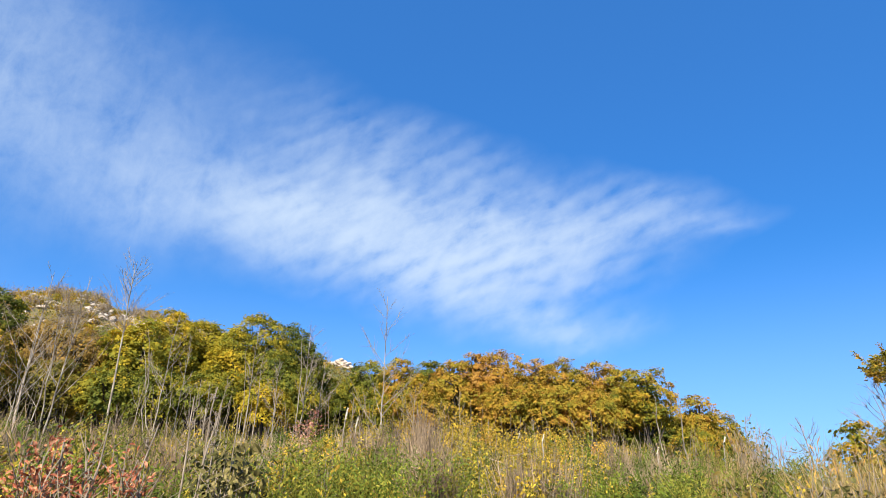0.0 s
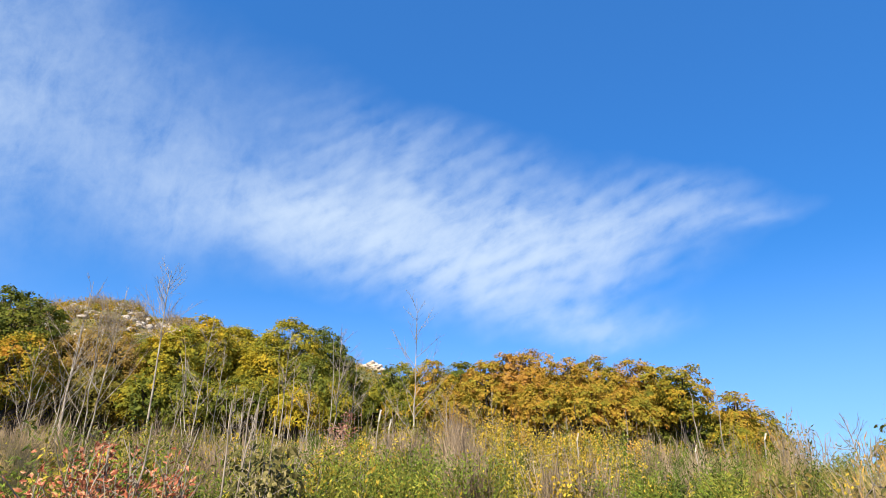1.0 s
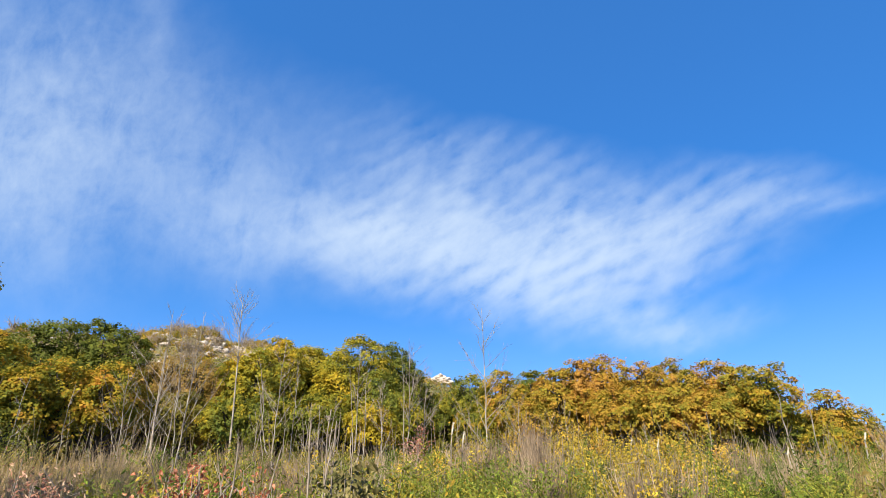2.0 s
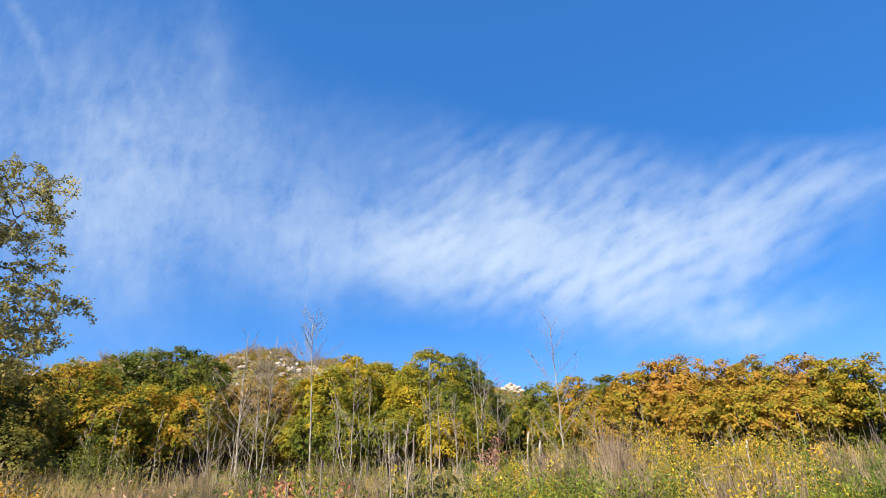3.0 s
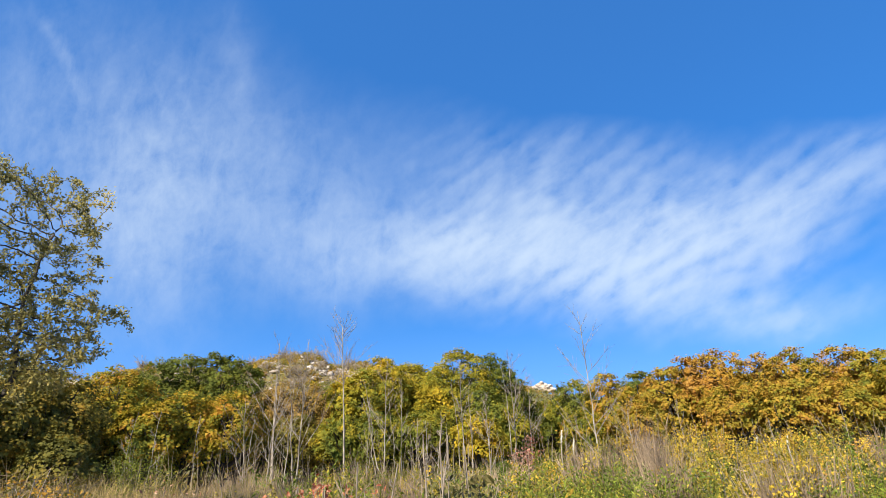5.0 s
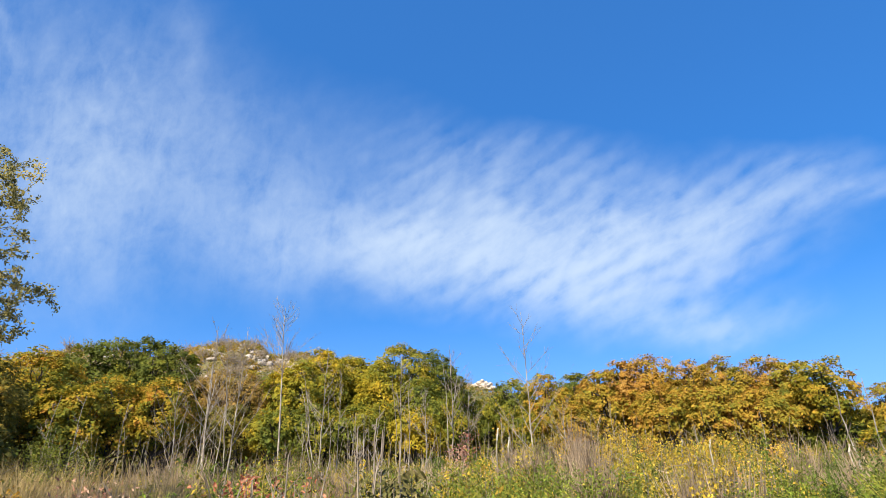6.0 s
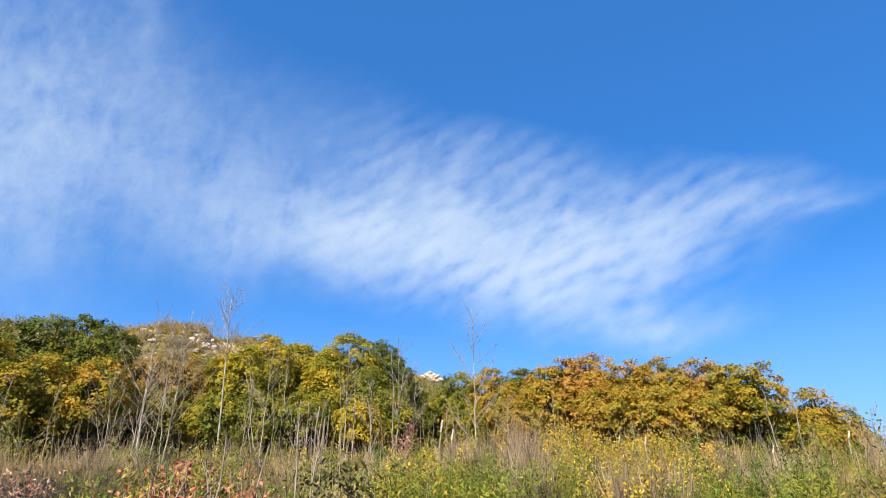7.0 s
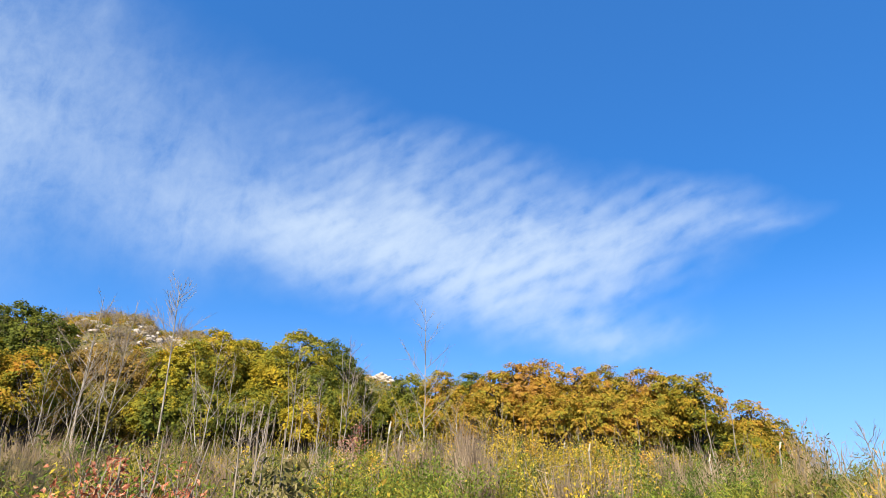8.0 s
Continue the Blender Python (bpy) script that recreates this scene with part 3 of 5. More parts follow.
BACK = [(-0.6, 35, 10.8, 2.2, "mixed"), (-7.6, 36, 9.8, 2.2, "green"), (7.0, 34, 9.0, 2.2, "gold"), (13.6, 34, 8.4, 2.2, "mixed"), (-54, 34, 12, 2.6, "olive"), (-47, 36, 12, 2.6, "green"), (-34, 38, 11, 2.6, "brown"), (-28, 38, 11.5, 2.6, "green"), (-21, 38, 12, 2.6, "green"),
        (-15, 38, 11.5, 2.4, "dark"), (-4, 38, 9.8, 2.4, "green"), (3, 38, 10.5, 2.6, "gold"), (10, 38, 10.5, 2.6, "mixed"), (17, 37, 9.2, 2.4, "mixed"), (22, 37, 6.8, 2.0, "mixed")]
for i, (yaw, far, elev, radius, look_of) in enumerate(BACK):
    build_tree("maple_tree", yaw, far, elev, radius, look_of, 200 + i, LOOKS[look_of], leaf=0.2, dense=0.7, group="trees behind the maples")


def build_undergrowth(palette, n, per, near, far, tall, seed, label):
    """Low shady brush between and behind the trunks."""
    rng = np.random.default_rng(seed)
    a, d = np.radians(rng.uniform(-66, 27, n)), rng.uniform(near, far, n)
    c = np.column_stack([d * np.sin(a), d * np.cos(a)])
    r, high = np.repeat(rng.uniform(0.4, 0.9, n), per), np.repeat(tall * rng.uniform(0.5, 1.1, n), per)
    c = np.repeat(c, per, 0) + rng.normal(0, 0.6, (n * per, 2)) * r[:, None]
    at = np.column_stack([c, land(c[:, 0], c[:, 1]) + rng.random(len(c)) ** 0.7 * high])
    leaves = Leaves(rng)
    size = rng.uniform(0.1, 0.2, len(c))
    leaves.add(at, rng.normal(size=at.shape), rng.normal(0, 0.5, at.shape) + (0, -0.4, 0.7), size, size * 0.8)
    tagged(new("undergrowth", leaves.mesh("undergrowth", M[palette])), label, "brush", kind="stuff")


build_undergrowth("dark", 300, 40, 29, 38, 2.2, 71, "dark green brush in the shade of the maples")
build_undergrowth("olive", 260, 50, 28, 36, 1.6, 72, "dull olive brush between the trunks")


# ---- weeds and grass over the slope ----
def scatter(rng, n, near, far, lo=-64, hi=46, power=1.0):
    """Points over the sector of slope before the trees, thinning outwards."""
    d = near + (far - near) * rng.random(n) ** power
    a = np.radians(rng.uniform(lo, hi, n))
    xy = np.stack([d * np.sin(a), d * np.cos(a)], -1)
    # plants stand in clumps of several
    lead = rng.integers(0, max(1, n // 7), n)
    xy = xy[lead] + rng.normal(0, 0.16, (n, 2)) * (0.6 + 0.06 * d[lead])[:, None]
    return xy, np.hypot(xy[:, 0], xy[:, 1]), rng.uniform(0.4, 1.38, n)[lead]


def build_grass(name, palette, n, near, far, tall, wide, seed, label, lo=-64, hi=46, patch=(0.35, 0.0), tuft=9, bend=0.3):
    """Tufts of long thin blades, each of two bent pieces."""
    rng = np.random.default_rng(seed)
    xy, d, grown = scatter(rng, n, near, far, lo, hi, 0.85)
    keep = np.sin(xy[:, 0] * patch[0] * 2 + seed) + np.sin(xy[:, 1] * patch[0] * 2.3 + seed * 1.3) + rng.normal(0, 0.5, n) > patch[1]
    xy, d, grown = xy[keep], d[keep], grown[keep]
    xy = np.repeat(xy, tuft, 0) + rng.normal(0, 0.09, (len(xy) * tuft, 2))
    d = np.repeat(d, tuft)
    n = len(xy)
    foot = np.column_stack([xy, land(xy[:, 0], xy[:, 1]) - 0.05])
    high = tall * rng.uniform(0.5, 1.25, n) * (1 - 0.3 * smoothstep(d, 9, 19) * (near < 20))
    a = rng.uniform(0, 2 * np.pi, n)
    lean = np.column_stack([np.cos(a), np.sin(a)]) * (high * bend * rng.random(n))[:, None]
    w = wide * (1 + 0.05 * np.clip(d - 6, 0, 22))
    side = np.column_stack([np.cos(a + 1.57), np.sin(a + 1.57), np.zeros(n)])
    side = unit(side + (0.8, 0, 0)) * w[:, None] / 2
    mid = foot + np.column_stack([lean * 0.35, high * 0.6])
    tip = foot + np.column_stack([lean, high * (1 - 0.25 * bend * rng.random(n))])
    v = np.stack([foot - side, foot + side, mid + side * 0.8, mid - side * 0.8, tip + side * 0.15, tip - side * 0.15], 1).reshape(-1, 3)
    i = np.arange(n)[:, None] * 6
    f = np.stack([i + (0, 1, 2, 3), i + (3, 2, 4, 5)], 1).reshape(-1, 4)
    ob = new(name, mesh_from(name, v, f, M[palette]))
    return tagged(ob, label, "grass", kind="stuff")


SUNWARD = np.array(heading(SUN_AZ, SUN_EL))     # leaves turn to the light


def leafy(rng, foot, high, leaf, width, per, spread, droop, low, grow):
    """Leaves and stems of upright plants; low is where on the stem the leaves begin."""
    n = len(foot)
    lean = rng.normal(0, 0.13, (n, 2)) * high[:, None]
    s = low + (1 - low) * rng.random((n, per)) ** 0.8
    stem = foot[:, None] + np.concatenate([lean[:, None] * (s ** 1.5)[..., None], (high[:, None] * s)[..., None]], -1)
    ang = rng.uniform(0, 2 * np.pi, (n, per))
    way = np.stack([np.cos(ang) * 0.8, np.sin(ang) * 0.8, np.where(rng.random((n, per)) < 0.62 - droop, rng.uniform(0.3, 1.3, (n, per)), rng.uniform(-1.0, -0.2, (n, per)))], -1)
    out = (rng.random((n, per)) * spread * (1.2 - s))[..., None]
    at = (stem + way * (1, 1, 0.5) * out).reshape(-1, 3)
    length = (leaf * grow[:, None] * rng.uniform(0.6, 1.3, (n, per)) * (1.15 - 0.45 * s)).ravel()
    way = way.reshape(-1, 3)
    normal = unit(SUNWARD + rng.normal(0, 1.05, way.shape))
    pieces = Leaves(rng)
    pieces.add(at, way, normal, length, length * width)
    tip = foot + np.column_stack([lean, high])
    pieces.add(foot, tip - foot, rng.normal(size=foot.shape) + (0, -2, 0), np.linalg.norm(tip - foot, axis=1), 0.011 * grow)
    return np.concatenate(pieces.v)


def blades(rng, foot, high, bend, wide, grow):
    """Thin bent blades with a drooping tip, two pieces each."""
    n = len(foot)
    a = rng.uniform(0, 2 * np.pi, n)
    lean = np.column_stack([np.cos(a), np.sin(a)]) * (high * bend * rng.uniform(0.1, 1.0, n))[:, None]
    side = unit(np.column_stack([np.cos(a + 1.57) + 0.8, np.sin(a + 1.57), np.zeros(n)])) * (wide * grow)[:, None] / 2
    mid = foot + np.column_stack([lean * 0.35, high * 0.62])
    tip = foot + np.column_stack([lean, high * (1 - 0.3 * bend * rng.random(n))])
    return np.concatenate([np.stack([foot - side, foot + side, mid + side * 0.8, mid - side * 0.8], 1),
                           np.stack([mid - side * 0.8, mid + side * 0.8, tip + side * 0.12, tip - side * 0.12], 1)])


KINDS = {  # leaves: material, height, leaf, width, leaves to a plant, spread, droop, lowest; blades: material, height, bend, width
    "green": ("weed_green", 1.12, 0.052, 0.28, 1.2, 0.14, 0.0, 0.42), "lush": ("weed_lush", 1.06, 0.058, 0.3, 1.2, 0.15, 0.1, 0.4),
    "yellow": ("weed_yellow", 1.06, 0.05, 0.45, 1.0, 0.13, 0.2, 0.4), "gold": ("weed_gold", 1.04, 0.05, 0.6, 0.9, 0.13, 0.3, 0.4),
    "brown": ("weed_brown", 1.0, 0.055, 0.36, 0.7, 0.14, 0.4, 0.35),
    "straw": ("straw", 1.2, 0.55, 0.0056), "mauve": ("mauve", 1.16, 0.5, 0.0056), "blade": ("blade", 1.08, 0.6, 0.006)}
ZONES = [  # up to this heading: the kinds that grow there
    (-53, "straw straw mauve mauve straw brown gold"), (-46, "straw mauve straw mauve brown straw green"), (-38, "straw yellow mauve yellow straw green straw brown"), (-32, "yellow straw yellow mauve green straw yellow lush"),
    (-22, "yellow green yellow green blade lush yellow"), (-15, "yellow green straw yellow lush green yellow"), (-8, "green yellow lush yellow green lush"), (1, "lush green lush yellow green gold"),
    (9, "yellow green lush green lush gold green"), (18, "gold green lush green yellow lush gold lush"), (25, "green brown lush straw green mauve lush"), (31, "green straw lush mauve green brown lush"), (60, "straw brown straw green brown straw mauve")]
FIELD = {kind: [] for kind in KINDS}
rng = np.random.default_rng(2024)
DRIFTS = np.column_stack([rng.uniform(-66, 48, 480) / 3.2, rng.uniform(math.log(4.2), math.log(28), 480) / 0.16])     # drifts of one kind, running up the slope
DRIFT_KINDS = [rng.choice(next(kinds for edge, kinds in ZONES if a * 3.2 + rng.normal(0, 2.0) < edge).split()) for a, b in DRIFTS]
for near, far, size, plants, per in ((4.3, 6.6, 0.28, 9, 42), (6.6, 10, 0.34, 10, 60), (10, 16, 0.46, 10, 54), (16, 27, 0.7, 9, 36)):
    for k in range(int(0.96 * (far ** 2 - near ** 2) / (math.pi * size ** 2) * 1.55)):
        d = math.sqrt(rng.uniform(near ** 2, far ** 2))
        yaw = rng.uniform(-64, 46)
        kind = DRIFT_KINDS[((DRIFTS - (yaw / 3.2, math.log(d) / 0.16)) ** 2).sum(1).argmin()]
        if rng.random() < 0.15:
            kind = rng.choice(next(kinds for edge, kinds in ZONES if yaw + rng.normal(0, 2.5) < edge).split())
        spec = KINDS[kind]
        grown = rng.uniform(0.48, 1.3) * (1 - 0.26 * float(smoothstep(d, 9, 19)))
        grow = 1 + 0.034 * max(0.0, d - 5)
        tufted = len(spec) == 4
        n = plants * 8 if tufted else plants
        xy = np.array((d * math.sin(radians(yaw)), d * math.cos(radians(yaw))))
        tuft = xy + rng.normal(0, size * 0.5, (max(3, plants // 2), 2)) if tufted else xy[None]
        xy = tuft[rng.integers(0, len(tuft), n)] + rng.normal(0, 0.05 if tufted else size * 0.33, (n, 2))
        foot = np.column_stack([xy, land(xy[:, 0], xy[:, 1]) - 0.05])
        edge = np.hypot(*(xy - xy.mean(0)).T) / (size * 0.33)
        high = spec[1] * grown * rng.uniform(0.76, 1.1, n) * (1 if tufted else np.clip(1.17 - 0.17 * edge, 0.68, 1.15))     # a clump stands highest in its middle
        if tufted:
            high = high * (0.8 if -8 < yaw < 25 or -33 < yaw < -21 else 1.0)     # the grass is shorter among the lush weeds
            FIELD[kind].append(blades(rng, foot, high * rng.uniform(0.75, 1.08, n), spec[2], np.full(n, spec[3]), grow * rng.uniform(0.7, 1.3, n)))
        else:
            FIELD[kind].append(leafy(rng, foot, high, spec[2], spec[3], int(per * spec[4]), spec[5], spec[6], max(spec[7], 0.86 - 0.055 * d), np.full(n, grow)))
SAID = {"green": ("green_weeds", "dense green leafy weeds on the slope"), "lush": ("lush_weeds", "bushy bright green weeds with narrow leaves"),
        "yellow": ("yellow_weeds", "yellowing leafy weeds among the green ones"), "gold": ("golden_weeds", "bright golden-yellow weeds before the maples"),
        "brown": ("brown_weeds", "withered brown weeds with curled leaves"), "straw": ("straw_grass", "tall straw-coloured dry grass"),
        "mauve": ("brown_grass", "tall pinkish-brown dead grass in leaning tufts"), "blade": ("green_grass", "tall green and yellowish grass")}
for kind, (name, label) in SAID.items():
    v = np.concatenate(FIELD[kind]).reshape(-1, 3)
    tagged(new(name, mesh_from(name, v, np.arange(len(v)).reshape(-1, 4), M[KINDS[kind][0]])), label, "grass" if len(KINDS[kind]) == 4 else "weeds", kind="stuff")


build_grass("short_grass", "blade", 1400, 0.7, 12, 0.2, 0.005, 19, "short green and yellowish grass on trodden ground", lo=-180, hi=180, patch=(0.35, -1.2), bend=0.7, tuft=6)
build_grass("dead_stems", "mauve", 90, 9, 27, 1.2, 0.0042, 6, "upright dead grey-brown weed stems", lo=-64, hi=-12, patch=(0.5, 0.2), bend=0.55, tuft=6)
build_grass("dead_stems", "mauve", 80, 9, 27, 1.2, 0.0045, 8, "upright dead grey-brown weed stems", lo=-12, hi=46, patch=(0.5, 0.6), bend=0.7, tuft=5)
build_grass("stem_thicket", "mauve", 200, 23, 27, 1.5, 0.009, 7, "thicket of dead stems under the maples", lo=-50, hi=24, patch=(0.5, -0.5), bend=0.6, tuft=6)


def build_stalks(n, lo, hi, near, far, tall, seed, label):
    """Many thin upright leafless stems, some forked."""
    rng = np.random.default_rng(seed)
    wood = Tubes(3)
    for k in range(n):
        yaw, d = rng.uniform(lo, hi), rng.uniform(near, far)
        foot = np.array(spot(yaw, d, -0.05))
        high = tall * rng.uniform(0.45, 1.15)
        path = crooked(rng, foot, foot + (rng.normal(0, 0.12) * high, rng.normal(0, 0.1) * high, high), 6, 0.02)
        thick = rng.uniform(0.007, 0.015)
        wood.add(path, np.linspace(thick, 0.004, 6))
        for q in range(rng.integers(0, 3)):
            i = rng.integers(1, 5)
            wood.add(crooked(rng, path[i], path[i] + (rng.normal(0, 0.16) * high, rng.normal(0, 0.1) * high, high * rng.uniform(0.15, 0.4)), 4, 0.015), np.linspace(thick * 0.6, 0.003, 4))
    tagged(new("bare_stalks", wood.mesh("bare_stalks", M["stalk"])), label, "stems", kind="stuff")


build_stalks(70, -50, -24, 20, 26, 2.0, 61, "thin bare grey stems below the brown trees")
build_stalks(110, -24, 4, 19, 26, 2.1, 62, "thicket of thin pale stems below the maples")
build_stalks(70, 4, 24, 18, 25, 1.7, 63, "thin bare stems below the golden maples")
build_stalks(14, -23, -13, 7, 12, 1.5, 64, "thin pale stems standing out of the weeds")


# ---- bare saplings before the maples ----
def build_sapling(name, yaw, far, elev, seed, label, thick=0.045, branches=12, start=0.35, spread=0.24, lean=(0.0, 0.0), mat="pale_bark", fork=0, group="bare saplings", curve=0.016):
    """A leafless young tree: a wavering trunk and upswept branches with fine twigs, each branch a part."""
    rng = np.random.default_rng(seed)
    foot = spot(yaw, far, -0.08)
    tall = level(elev, far) - foot.z
    root = thing(name, foot, label, "tree", group)
    steps = 12
    stem = crooked(rng, (0, 0, 0), (lean[0], lean[1], tall), steps, curve)
    trunk = Tubes(6)
    trunk.add(stem, thick * np.linspace(1.0, 0.08, steps) ** 0.9 + 0.003)
    for k in range(fork):
        a = rng.uniform(0, 6.28)
        s = rng.uniform(0.08, 0.25)
        top = np.array((math.cos(a) * tall * 0.16, math.sin(a) * tall * 0.16, tall * rng.uniform(0.75, 0.95)))
        at = stem[int(s * (steps - 1))]
        path = crooked(rng, at, top, 9, curve)
        path[1:4, :2] += np.array((math.cos(a), math.sin(a))) * 0.12
        trunk.add(path, thick * 0.75 * np.linspace(1, 0.1, 9) + 0.003)
    part_mesh("trunk", trunk.mesh("trunk", M[mat]), root)
    for k in range(branches):
        s = start + (0.95 - start) * (k + rng.random()) / branches
        at = stem[int(s * (steps - 1))] * (1 - (s * (steps - 1)) % 1) + stem[min(steps - 1, int(s * (steps - 1)) + 1)] * ((s * (steps - 1)) % 1)
        a = rng.uniform(0, 6.28)
        size = tall * spread * (1.25 - s) * rng.uniform(0.7, 1.3)
        up = rng.uniform(0.7, 1.7)
        way = unit(np.array((math.cos(a), math.sin(a), up)))
        path = crooked(rng, at, at + way * size * 1.3, 6, 0.014)
        path[3:, 2] += np.array((0.03, 0.08, 0.16)) * size
        bough = Tubes(4)
        r0 = thick * (1.05 - s) * 0.5 + 0.004
        bough.add(path, np.linspace(r0, 0.003, 6))
        limb = part_mesh("branch", bough.mesh("branch", M[mat if s < 0.6 else "twig"]), root)
        for q in range(rng.integers(4, 9)):
            i = rng.integers(1, 5)
            w = unit(way + rng.normal(0, 0.45, 3) + (0, 0, 0.5))
            twig = Tubes(3)
            twig.add(crooked(rng, path[i], path[i] + w * size * rng.uniform(0.25, 0.7), 4, 0.015), np.linspace(0.0046, 0.0018, 4))
            part_mesh("twig", twig.mesh("twig", M["twig"]), limb)
    return root


PALE = "bare sapling with pale grey bark and upswept twigs"
SAPLINGS = [  # heading, distance, top, seed, trunk, branches, first branch, spread, forks, lean
    (-34.3, 19.5, 16.2, 301, 0.05, 14, 0.30, 0.26, 1, (-0.1, 0)), (-32.4, 19.5, 16.0, 302, 0.05, 13, 0.30, 0.26, 1, (0.2, 0)),
    (-34.9, 19.0, 12.0, 303, 0.035, 8, 0.3, 0.28, 0, (0.3, 0)), (-33.4, 20.5, 12.5, 304, 0.035, 8, 0.3, 0.26, 0, (0.2, 0)),
    (-36.5, 20.5, 11.0, 306, 0.03, 9, 0.25, 0.35, 1, (-0.3, 0)),
    (-28.1, 18.5, 18.4, 305, 0.062, 26, 0.6, 0.24, 0, (-0.2, 0)),
    (-24.6, 18.5, 14.2, 307, 0.036, 9, 0.35, 0.2, 2, (0.1, 0)), (-23.2, 20.0, 12.6, 308, 0.03, 7, 0.4, 0.18, 1, (0.1, 0)),
    (-26.2, 21.0, 11.0, 315, 0.025, 6, 0.4, 0.2, 0, (0.1, 0)), (-21.8, 17.0, 9.0, 316, 0.022, 4, 0.45, 0.2, 1, (0.1, 0)),
    (-19.5, 15.0, 9.5, 309, 0.024, 4, 0.5, 0.15, 1, (0.05, 0)), (-20.6, 16.0, 8.8, 317, 0.022, 4, 0.5, 0.16, 1, (-0.05, 0)),
    (-17.4, 19.0, 14.2, 310, 0.034, 8, 0.45, 0.17, 1, (0.05, 0)), (-16.8, 18.0, 11.5, 318, 0.026, 5, 0.5, 0.16, 0, (0.1, 0)),
    (-15.0, 19.0, 11.0, 311, 0.03, 9, 0.4, 0.26, 0, (0, 0)), (-12.6, 20.0, 14.2, 312, 0.04, 16, 0.35, 0.24, 1, (0.05, 0)),
    (-11.2, 21.0, 12.2, 319, 0.03, 9, 0.35, 0.24, 0, (0.1, 0)), (-8.0, 22.0, 8.3, 320, 0.022, 4, 0.5, 0.15, 0, (0, 0)),
    (-5.2, 20.0, 17.8, 363, 0.056, 15, 0.16, 0.24, 0, (-0.05, 0)), (-2.2, 21.0, 9.4, 314, 0.035, 9, 0.2, 0.36, 1, (0.0, 0)),
    (2.0, 22.0, 9.0, 321, 0.024, 6, 0.4, 0.2, 0, (0, 0)), (-44.4, 14.0, 9.6, 322, 0.022, 0, 0.5, 0.15, 0, (0.15, 0)),
    (-41.2, 16.0, 9.4, 323, 0.02, 0, 0.5, 0.15, 0, (0.15, 0)), (-46.8, 14.5, 9.4, 324, 0.022, 0, 0.5, 0.15, 0, (0.4, 0))]
for yaw, far, elev, seed, thick, branches, start, spread, fork, lean in SAPLINGS:
    build_sapling("bare_sapling", yaw, far, elev, seed, PALE, thick * 0.5, branches + 4, start, spread, lean, fork=fork)
for yaw, far, elev, lean, seed in ((20.1, 15, 8.7, -0.12, 331), (21.9, 15.5, 9.0, -0.05, 332), (13.9, 19, 7.4, 0.05, 333), (9.0, 19, 6.8, -0.06, 334), (4.6, 18, 6.6, 0.05, 335)):
    build_sapling("dry_stalk", yaw, far, elev, seed, "thin pale leafless stalk above the weeds", 0.02, 2, 0.6, 0.1, (lean, 0), group="dry stalks", curve=0.015)
for yaw, far, elev, lean, seed in ((-31.6, 4.4, 3.6, 0.10, 341), (-30.2, 4.2, 5.2, 0.22, 342), (-26.8, 4.6, 5.0, 0.26, 343), (-33.0, 5.0, 3.6, 0.05, 344), (-20.9, 4.6, 7.6, -0.05, 345),
                                   (-20.3, 4.7, 8.4, 0.05, 346), (-20.6, 4.7, 7.0, 0.12, 347), (-19.4, 4.9, 7.4, 0.02, 348), (-18.0, 5.0, 6.4, 0.03, 349)):
    build_sapling("weed_stalk", yaw, far, elev, seed, "thin brown leafless stalk among red-leaved shrubs", 0.008, 1, 0.75, 0.08, (lean, 0), mat="twig", group="weed stalks", curve=0.01)
# bare shrubs on the brow
build_sapling("bare_shrub", 31.7, 14.5, 6.0, 351, "small bare grey shrub on the brow", 0.022, 13, 0.3, 0.3, (-0.35, 0), mat="twig", fork=2, group="bare shrubs")
build_sapling("bare_shrub", 37.4, 15.0, 8.6, 352, "bare grey shrub with a spray of twigs", 0.018, 22, 0.3, 0.36, (-0.3, 0), mat="twig", fork=3, group="bare shrubs")
build_sapling("bare_shrub", 28.6, 14.0, 5.0, 353, "small bare grey shrub on the brow", 0.015, 8, 0.3, 0.4, (0.0, 0), mat="twig", fork=2, group="bare shrubs")
build_sapling("bare_shrub", 26.4, 13.0, 6.6, 354, "wispy leafless weed with curling tips", 0.012, 6, 0.3, 0.3, (0.1, 0), mat="twig", fork=4, group="bare shrubs", curve=0.06)


